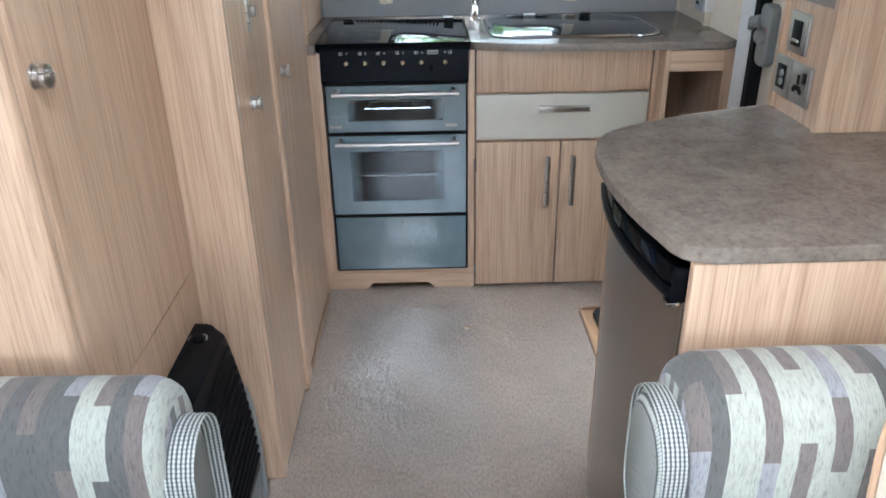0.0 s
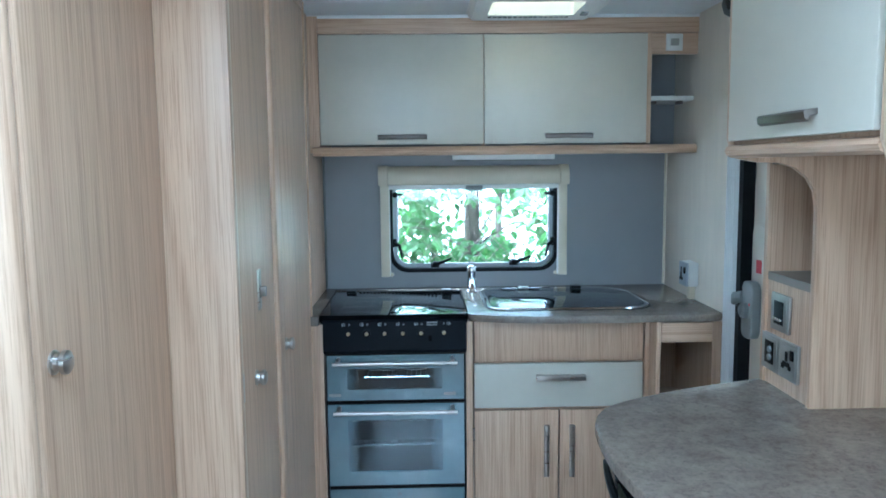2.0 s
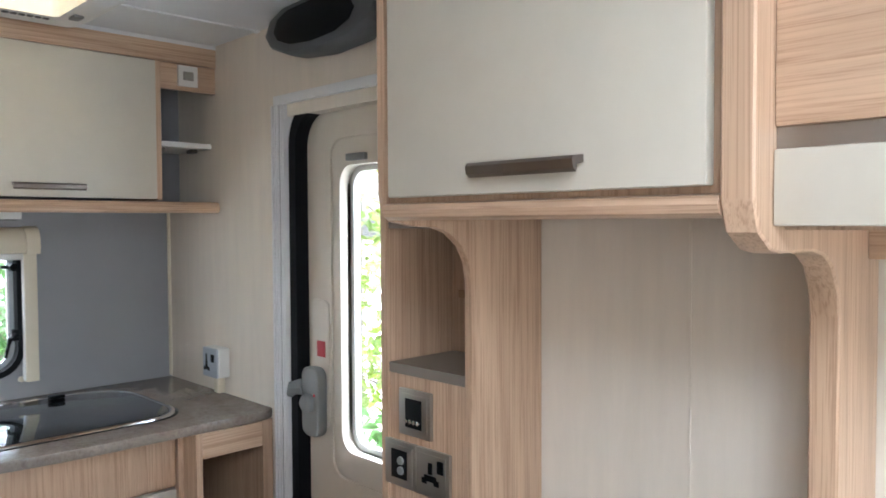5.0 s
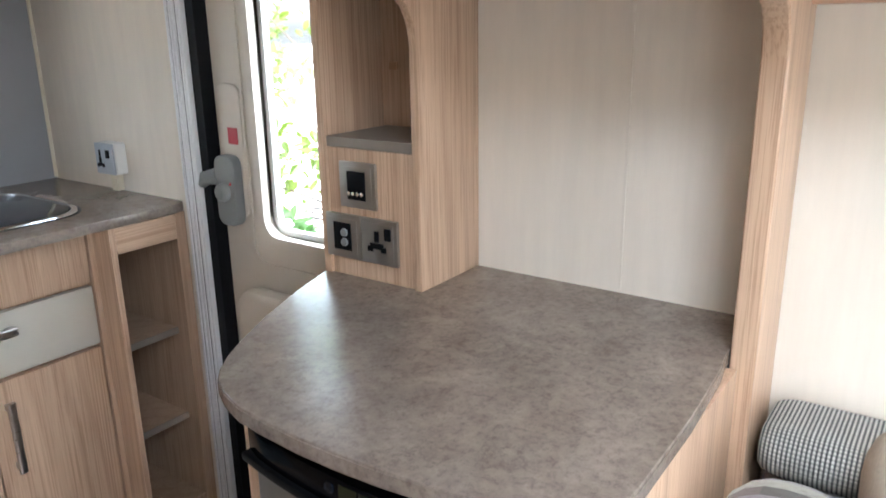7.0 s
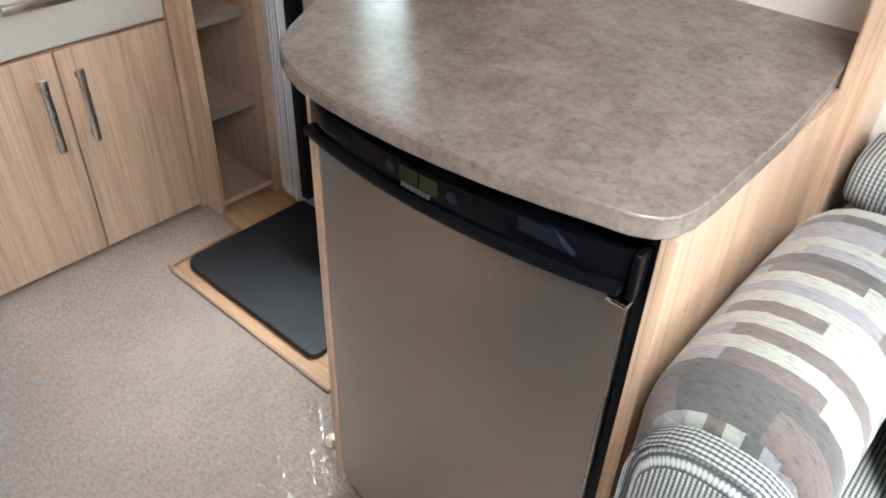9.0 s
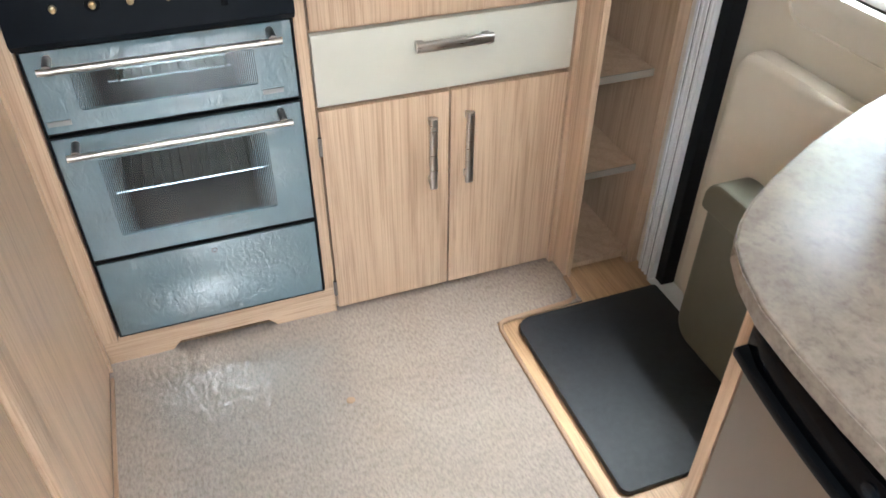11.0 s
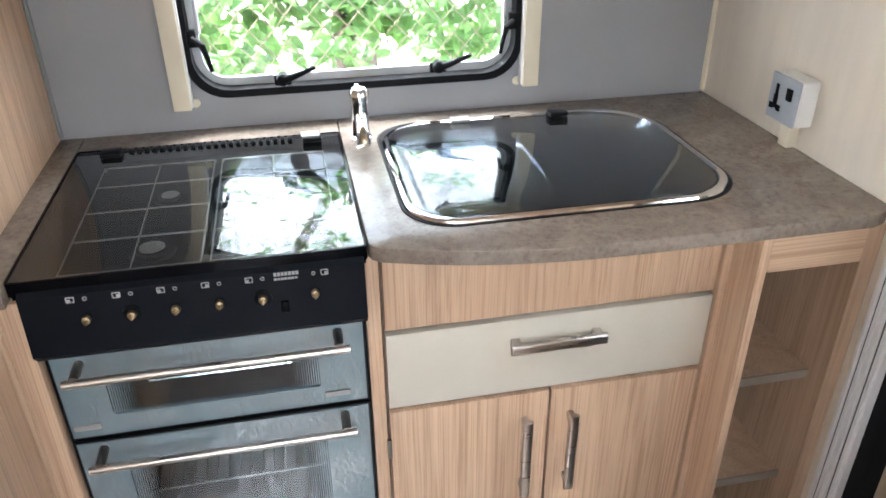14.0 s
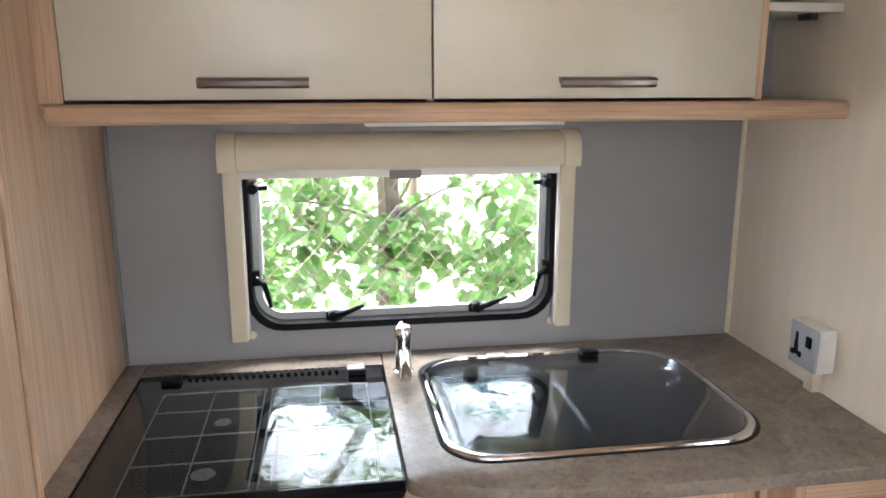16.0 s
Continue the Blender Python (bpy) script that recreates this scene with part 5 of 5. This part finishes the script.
# ---------- entrance door ----------
ent = thing("door_1", (XR, -0.46, 0.0), "cream moulded caravan entrance door with tall window, closed", "door", kind="structure")
bm = start()
box(bm, XR - 0.012, XR + 0.03, -0.156, -0.096, -0.004, DZ + 0.03, 0.002)
for y in (-0.147, -0.133, -0.119, -0.106):
    box(bm, XR - 0.016, XR - 0.012, y - 0.003, y + 0.003, -0.004, DZ + 0.03, 0.001)
part("door_frame", bm, ALU, ent, "ridged aluminium door frame")
for y in (-0.1395, -0.1125):
    part("groove", box(start(), XR - 0.0128, XR - 0.0121, y - 0.0016, y + 0.0016, -0.003, DZ + 0.029), DARKGREY, ent)
part("door_frame", box(start(), XR - 0.012, XR + 0.03, -0.78, -0.108, DZ + 0.031, DZ + 0.055, 0.002), ALU, ent)
DX = 0.850
lf = rounded(-0.775, -0.186, -0.02, DZ + 0.005, (0.02, 0.02, 0.085, 0.02), 8)
part("door_seal", ring(start(), rounded(-0.80, -0.157, -0.05, DZ + 0.03, (0.02, 0.02, 0.10, 0.02), 8), lf, "x", XR + 0.002, XR + 0.06), RUBBER, ent, "black rubber seal")
wh = rounded(-0.675, -0.352, 0.830, 1.520, 0.045, 6)
bm = wall_with_hole(start(), -0.790, -0.160, -0.03, DZ + 0.02, wh, "x", DX, DX + 0.03)
leaf = part("door_leaf", bm, DOORSKIN, ent, "cream moulded door lining", smooth=False)
part("moulding", ring(start(), rounded(-0.740, -0.285, 0.745, 1.595, 0.05, 6), rounded(-0.733, -0.292, 0.752, 1.588, 0.045, 6), "x", DX - 0.006, DX), DOORSKIN, leaf)
part("window_surround", ring(start(), rounded(-0.700, -0.330, 0.805, 1.545, 0.03, 6), wh, "x", DX - 0.022, DX + 0.03), DOORSKIN, leaf, "cream window surround")
part("window_seal", ring(start(), wh, rounded(-0.662, -0.365, 0.843, 1.507, 0.04, 6), "x", DX + 0.010, DX + 0.03), WHITE, leaf)
p = part("pane", prism(start(), rounded(-0.674, -0.353, 0.831, 1.519, 0.044, 6), "x", DX + 0.020, DX + 0.024), GLASS, leaf, "clear door pane")
p.visible_shadow = False
for k, (w, z) in enumerate(((0.050, 0.905), (0.062, 0.893), (0.056, 0.881))):
    part("printed_notice", box(start(), DX + 0.0188, DX + 0.0199, -0.47 - w, -0.47, z, z + 0.006), WHITE, leaf)
part("blind_catch", box(start(), DX - 0.034, DX - 0.022, -0.46, -0.39, 1.528, 1.545, 0.003), GREYPLASTIC, leaf)
part("moulding", prism(start(), rounded(-0.285, -0.200, 0.86, 1.19, 0.03, 5), "x", DX - 0.010, DX, 0.004), DOORSKIN, leaf)
lk = part("lock_case", prism(start(), rounded(-0.278, -0.205, 0.845, 1.020, 0.025, 5), "x", DX - 0.040, DX - 0.011, 0.006, 3), GREYPLASTIC, leaf, "grey door lock")
part("lock_knob", lathe(start(), (DX - 0.040, -0.238, 0.930), (-1, 0, 0), [(0, 0.024), (0.012, 0.022), (0.018, 0.016), (0.02, 0.005)], 18), GREYPLASTIC, lk)
part("lock_lever", tube(start(), [(DX - 0.030, -0.205, 0.965), (DX - 0.045, -0.175, 0.960), (DX - 0.045, -0.162, 0.940)], [0.022, 0.018, 0.010], 10), GREYPLASTIC, lk)
part("lock_dot", lathe(start(), (DX - 0.040, -0.262, 0.952), (-1, 0, 0), [(0, 0.004), (0.002, 0.003)], 10), RED, lk)
part("warning_sticker", box(start(), DX - 0.0115, DX - 0.0102, -0.270, -0.236, 1.045, 1.085), RED, leaf, "small red sticker")
part("moulding", prism(start(), rounded(-0.72, -0.245, 0.03, 0.69, 0.07, 7), "x", DX - 0.052, DX, 0.03, 4), DOORSKIN, leaf, "cream moulded pocket")
bn = part("door_bin", prism(start(), rounded(-0.70, -0.358, 0.03, 0.440, 0.06, 7), "x", DX - 0.135, DX - 0.0525, 0.035, 5), OLIVE, leaf, "dark olive plastic waste bin on the door")
part("bin_lid", prism(start(), rounded(-0.705, -0.353, 0.385, 0.462, (0.01, 0.01, 0.05, 0.05), 6), "x", DX - 0.139, DX - 0.053, 0.02, 4), OLIVE, bn)
part("sill", box(start(), XR - 0.02, XR + 0.04, -0.775, -0.150, -0.02, -0.003, 0.003), ALU, ent, "aluminium door sill")

mat_ob = prism(start(), rounded(0.392, 0.790, -0.70, -0.187, (0.02, 0.01, 0.01, 0.04), 5), "z", -0.006, 0.010, 0.003)
single("door_mat", mat_ob, RUBBERMAT, "black ribbed rubber-backed mat inside the entrance", "mat")

# dark oval housing high on the wall by the door
spk = thing("wall_speaker", (XR, -0.40, 1.77), "dark grey oval speaker high on the wall above the door", "speaker")
bm = start()
prof = [(-0.215, 0), (-0.19, 0.045), (-0.13, 0.068), (0, 0.075), (0.13, 0.068), (0.19, 0.045), (0.215, 0), (0.19, -0.035), (0.12, -0.062), (0, -0.072), (-0.12, -0.062), (-0.19, -0.035)]
prism(bm, [(-0.40 + a, 1.835 + b * 0.9) for a, b in prof], "x", XR - 0.09, XR - 0.001, 0.03, 4)
part("housing", bm, DARKGREY, spk)
bm = start()
prism(bm, [(-0.40 + a * 0.72, 1.835 + b * 0.62) for a, b in prof], "x", XR - 0.094, XR - 0.0905, 0.002)
part("grille", bm, BLACK, spk)

# ---------- rooflight ----------
roof = thing("rooflight", (0.21, -0.045, ZC), "white rooflight with slatted frame and cream blind", "rooflight")
ox0, ox1, oy0, oy1 = -0.008, 0.440, -0.210, 0.185
bm = start()
outer = rounded(ox0, ox1, oy0, oy1, 0.02, 4)
mid = rounded(0.004, 0.392, -0.185, 0.145, 0.02, 4)
inn = rounded(0.055, 0.340, -0.130, 0.080, 0.015, 4)
loops = [[bm.verts.new((x, y, z)) for x, y in line] for line, z in ((outer, ZC - 0.0005), (outer, ZC - 0.006), (mid, ZC - 0.034), (inn, ZC - 0.030), (inn, ZC + 0.03))]
for a, b in zip(loops, loops[1:]):
    for i in range(len(outer)):
        bm.faces.new((a[i], a[(i + 1) % len(outer)], b[(i + 1) % len(outer)], b[i]))
bmesh.ops.recalc_face_normals(bm, faces=bm.faces[:])
part("frame", bm, WHITE, roof)
for k in range(16):
    x = 0.058 + k * 0.017
    part("vent_slot", box(start(), x, x + 0.012, 0.090, 0.100, ZC - 0.0345, ZC - 0.032), DARKGREY, roof)
BLINDCLOTH, tt, pp = material("cream_translucent_blind", 0.7, 0, (0.78, 0.72, 0.58))
pp.inputs["Transmission Weight"].default_value = 0.0
trn = tt.nodes.new("ShaderNodeBsdfTranslucent")
trn.inputs["Color"].default_value = (0.9, 0.82, 0.66, 1)
mxs = node(tt, "ShaderNodeMixShader", Fac=0.3)
tt.links.new(pp.outputs["BSDF"], mxs.inputs[1])
tt.links.new(trn.outputs["BSDF"], mxs.inputs[2])
tt.links.new(mxs.outputs["Shader"], tt.nodes["Material Output"].inputs["Surface"])
bm = start()
low = [(-0.129 + 0.01735 * k, ZC + (0.020 if k % 2 == 0 else 0.010)) for k in range(13)]
prism(bm, low + [(y, z + 0.0012) for y, z in reversed(low)], "x", 0.056, 0.339)
part("pleated_blind", bm, BLINDCLOTH, roof, "cream pleated blind drawn across")
part("catch", box(start(), 0.355, 0.378, 0.015, 0.055, ZC - 0.038, ZC - 0.030, 0.003), GREYPLASTIC, roof)

# ---------- lounge seats ----------


def cushion(name, x0, x1, outline, mat, parent, label="", turn=False, puff=0.012):
    """A padded shape: a rounded outline (y, z) swept along x, with soft ends and cloth coordinates.
    turn: the outline is (x, z), swept along y."""
    bm = start()
    uvl = bm.loops.layers.uv.new("cloth")
    n = len(outline)
    cy, cz = sum(p[0] for p in outline) / n, sum(p[1] for p in outline) / n
    arc = [0.0]
    for i in range(n):
        a, b = outline[i], outline[(i + 1) % n]
        arc.append(arc[-1] + math.hypot(b[0] - a[0], b[1] - a[1]))
    length = x1 - x0
    spots = [(0.0, 0.80), (0.006, 0.90), (0.018, 0.965), (0.035, 1.0)]
    spots = [(d, s) for d, s in spots] + [(length * k / 10, 1.0) for k in range(1, 10)] + [(length - d, s) for d, s in reversed(spots)]
    rows = []
    for d, s in spots:
        swell = 1 + puff * math.sin(math.pi * d / length) / 0.1 * 0.1
        row = []
        for y, z in outline:
            a, b = cy + (y - cy) * s * swell, cz + (z - cz) * s * swell
            row.append(bm.verts.new((a, x0 + d, b) if turn else (x0 + d, a, b)))
        rows.append(row)
    for r in range(len(rows) - 1):
        for i in range(n):
            j = (i + 1) % n
            f = bm.faces.new((rows[r][i], rows[r][j], rows[r + 1][j], rows[r + 1][i]))
            for lp, uv in zip(f.loops, ((spots[r][0], arc[i]), (spots[r][0], arc[i + 1]), (spots[r + 1][0], arc[i + 1]), (spots[r + 1][0], arc[i]))):
                lp[uvl].uv = uv
    for row in (rows[0], rows[-1]):
        f = bm.faces.new(row)
        for lp, (y, z) in zip(f.loops, outline):
            lp[uvl].uv = (y, z)
    bmesh.ops.recalc_face_normals(bm, faces=bm.faces[:])
    ob = part(name, bm, mat, parent, label)
    return ob


def soft(y0, y1, z0, z1, r):
    return rounded(y0, y1, z0, z1, r, 5)


# offside seat
seat = thing("bench_seat", (0.5, -2.6, 0.0), "long caravan bench with corded seat cushion", "sofa")
part("base", box(start(), 0.20, XR - 0.001, -4.30, -1.535, 0.0, 0.30, 0.004), WOOD_Y, seat)
cushion("seat_cushion", -4.28, -1.54, soft(0.135, XR - 0.005, 0.302, 0.45, 0.05), RIB, seat, "grey corded seat cushion", True)
cushion("backrest", -4.28, -1.545, soft(0.655, XR - 0.004, 0.452, 0.690, 0.02), STRIPE, seat, "striped backrest", True)
cushion("back_top", -4.28, -1.540, soft(0.650, XR - 0.003, 0.688, 0.765, 0.035), RIB, seat, "grey corded top of the backrest", True)
bol = thing("bolster_cushion", (0.42, -1.62, 0.452), "striped bolster cushion in grey, taupe and cream", "cushion", "bolsters at the seat ends")
cushion("pad", 0.172, 0.600, soft(-1.705, -1.518, 0.452, 0.748, 0.082), STRIPE, bol, "", False, 0.03)
cushion("end_pad", 0.134, 0.171, soft(-1.70, -1.535, 0.452, 0.700, 0.07), RIB, bol, "grey corded end pad", False, 0.02)
bm = start()
bmesh.ops.create_uvsphere(bm, u_segments=28, v_segments=16, radius=1)
for v in bm.verts:
    sx = math.copysign(abs(v.co.x) ** 0.5, v.co.x)
    sz = math.copysign(abs(v.co.z) ** 0.55, v.co.z)
    v.co = Vector((sx * 0.19, v.co.y * 0.052 * (1 - 0.35 * abs(sx) ** 4), sz * 0.19))
lean = Matrix.Translation((0.560, -1.748, 0.632)) @ pose(0, 0, 0, -12, 0, 0) @ pose(0, 0, 0, 0, 4, 6)
bm.transform(lean)
sc = thing("scatter_cushion", (0.56, -1.75, 0.452), "oatmeal linen scatter cushion leaning on the striped bolster", "cushion")
part("cover", bm, LINEN, sc)
rim = [lean @ Vector((0.192 * math.copysign(abs(math.cos(a)) ** 0.5, math.cos(a)), 0, 0.192 * math.copysign(abs(math.sin(a)) ** 0.55, math.sin(a)))) for a in (2 * math.pi * k / 60 for k in range(61))]
part("piping", tube(start(), rim, 0.005, 8), TAN, sc, "brown piping")

# nearside seat
seat2 = thing("bench_seat", (-0.9, -2.6, 0.0), "long caravan bench with corded seat cushion", "sofa")
part("base", box(start(), XW + 0.001, -0.57, -4.30, -1.55, 0.0, 0.30, 0.004), WOOD_Y, seat2)
cushion("seat_cushion", -4.28, -1.555, soft(XW + 0.005, -0.505, 0.302, 0.45, 0.05), RIB, seat2, "grey corded seat cushion", True)
cushion("backrest", -4.28, -1.555, soft(XW + 0.004, XW + 0.14, 0.452, 0.765, 0.055), RIB, seat2, "grey corded backrest", True)
bol = thing("bolster_cushion", (-0.82, -1.64, 0.452), "striped bolster cushion in grey, taupe and cream", "cushion", "bolsters at the seat ends")
cushion("pad", -1.17, -0.505, soft(-1.705, -1.545, 0.452, 0.745, 0.075), STRIPE, bol, "", False, 0.03)
cushion("end_pad", -0.504, -0.488, soft(-1.695, -1.57, 0.452, 0.690, 0.06), RIB, bol, "grey corded end pad", False, 0.02)
part("strap", tube(start(), [(-0.50, -1.60, 0.46), (-0.47, -1.56, 0.455), (-0.44, -1.55, 0.452)], 0.006, 8), LINEN, bol)

# small fallen leaf on the carpet
bm = start()
lathe(bm, (-0.045, -0.285, 0.0), (0, 0, 1), [(0, 0.010), (0.002, 0.008), (0.003, 0.003)], 9)
single("dry_leaf", bm, TAN, "small brown dry leaf scrap on the carpet", "leaf")

bm = lathe(start(), (0.268, -0.905, 0.0), (0, 0, 1), [(0, 0.014), (0.010, 0.014), (0.018, 0.010), (0.021, 0.004)], 14)
single("floor_plug", bm, IVORY, "small ivory plastic plug at the cabinet's foot", "plug")

# ---------- outside ----------
bm = box(start(), -60, 60, -60, 60, -0.62, -0.55)
single("ground", bm, GRAVEL, "pale gravel ground around the caravan", "ground", kind="structure", smooth=False)
rnd = random.Random(7)


def leaf_blade(bm, c, size, axis, up):
    """One pointed leaf, folded along its rib."""
    d = axis.normalized()
    s = d.cross(up).normalized()
    nrm = s.cross(d)
    pts = [c, c + d * size * 0.35 + s * size * 0.30 + nrm * size * 0.05, c + d * size * 0.7 + s * size * 0.22 + nrm * size * 0.03, c + d * size - nrm * size * 0.08,
           c + d * size * 0.7 - s * size * 0.22 + nrm * size * 0.03, c + d * size * 0.35 - s * size * 0.30 + nrm * size * 0.05]
    v = [bm.verts.new(p) for p in pts]
    bm.faces.new((v[0], v[1], v[2], v[3]))
    bm.faces.new((v[0], v[3], v[4], v[5]))


def branch(bm, a, b, r0, r1, bend):
    a, b = Vector(a), Vector(b)
    pts = [a.lerp(b, k / 5) + Vector((0, 0, bend * math.sin(math.pi * k / 5))) for k in range(6)]
    tube(bm, pts, [r0 + (r1 - r0) * k / 5 for k in range(6)], 8)
    return pts


def tree(name, base, height, lean, clumps, leaf_mat, size, label):
    """A tapered stem with limbs, twigs and single leaves. clumps: (centre, radius, leaves)."""
    t = thing(name, base, label, "tree")
    b = Vector(base)
    stem = [b + Vector((lean[0] * k / 6, lean[1] * k / 6, height * k / 6)) for k in range(7)]
    part("trunk", tube(start(), stem, [0.060 - 0.006 * k for k in range(7)], 12), BARK, t)
    crown = start()
    grown = 0
    for c, r, count in clumps:
        c = Vector(c)
        root = min(stem, key=lambda p: (p - (c - Vector((0, 0, 0.25)))).length)
        grown += 1
        if grown % 9 == 1:
            limb = start()
            branch(limb, root, c, 0.007, 0.002, 0.12)
            part("limb", limb, BARK, t)
        for _ in range(count):
            off = Vector((rnd.gauss(0, 1), rnd.gauss(0, 1), rnd.gauss(0, 1))).normalized() * r * rnd.random() ** 0.45
            off.z *= 0.75
            d = Vector((rnd.uniform(-1, 1), rnd.uniform(-1, 1), rnd.uniform(-1.0, 0.25)))
            leaf_blade(crown, c + off, size * rnd.uniform(0.65, 1.25), d, Vector((rnd.uniform(-0.4, 0.4), rnd.uniform(-0.9, 0.1), 1)))
    ob = part("crown", crown, leaf_mat, t, smooth=False)
    tagged(ob, kind="stuff")
    return t


def spread(n, x, y, z, r, count):
    return [((rnd.uniform(*x), rnd.uniform(*y), rnd.uniform(*z)), rnd.uniform(*r), count) for _ in range(n)]


tree("hazel_tree", (0.12, 2.15, -0.55), 4.2, (0.05, 0.1), spread(60, (-0.55, 1.3), (1.5, 2.6), (0.72, 1.55), (0.12, 0.26), 52) + spread(7, (-1.1, -0.4), (1.6, 2.6), (0.6, 1.4), (0.12, 0.2), 60) + spread(16, (-0.9, 1.5), (1.6, 3.0), (1.55, 2.7), (0.16, 0.3), 36), LEAF, 0.078, "young hazel tree with bright green leaves behind a fence")
tree("hazel_bush", (1.25, 2.7, -0.55), 1.7, (0.1, 0.0), spread(16, (0.3, 1.9), (1.9, 2.9), (0.15, 1.15), (0.18, 0.32), 55), LEAF, 0.075, "green leafy bush behind the wire fence")
tree("hazel_bush", (-0.75, 2.9, -0.55), 1.1, (0.0, 0.0), spread(9, (-1.3, 0.1), (2.3, 3.1), (-0.05, 0.60), (0.18, 0.30), 50), LEAF, 0.08, "low green bush behind the wire fence")
tree("golden_bush", (2.1, 0.35, -0.55), 1.5, (0.1, 0.2), spread(46, (1.55, 2.6), (-0.5, 1.9), (0.35, 2.0), (0.18, 0.32), 70), LEAF_Y, 0.068, "yellow-green leafy shrub beside the entrance door")
tree("green_bush", (1.9, -0.3, -0.55), 1.0, (0.1, 0.2), spread(8, (1.5, 2.1), (-0.5, 0.9), (0.1, 0.75), (0.15, 0.25), 55), LEAF, 0.08, "low green shrub beside the entrance door")

tree("hazel_bush", (0.6, 5.6, -0.55), 2.6, (0.1, 0.1), spread(26, (-3.2, 4.0), (4.6, 6.4), (-0.3, 2.4), (0.35, 0.6), 90), LEAF, 0.10, "tall leafy bush farther off behind the fence")

# chain-link fence
fence = thing("chain_link_fence", (0.2, 1.42, -0.55), "rusty chain-link fence close to the window", "fence")
bm = start()
FYY, pitch = 1.42, 0.075
x, z0f, z1f = -2.2, -0.5, 2.2
for s in (1, -1):
    k = -40
    while k < 80:
        x0 = -2.2 + k * pitch
        a, b = (x0, z0f), (x0 + s * (z1f - z0f) * 0.9, z1f)
        lo, hi = -2.2, 2.6
        t0, t1 = 0.0, 1.0
        dx = b[0] - a[0]
        ta, tb = sorted(((lo - a[0]) / dx, (hi - a[0]) / dx))
        t0, t1 = max(t0, ta), min(t1, tb)
        if t1 > t0:
            p = [(a[0] + dx * t, FYY + s * 0.002, a[1] + (b[1] - a[1]) * t) for t in (t0, t1)]
            tube(bm, p, 0.0018, 5)
        k += 1
tagged(part("mesh", bm, WIRE, fence, "rusty wire mesh"), kind="stuff")
for x in (-1.75, 2.3):
    part("post", tube(start(), [(x, 1.46, -0.55), (x, 1.46, 2.2)], 0.025, 10), WIRE, fence)
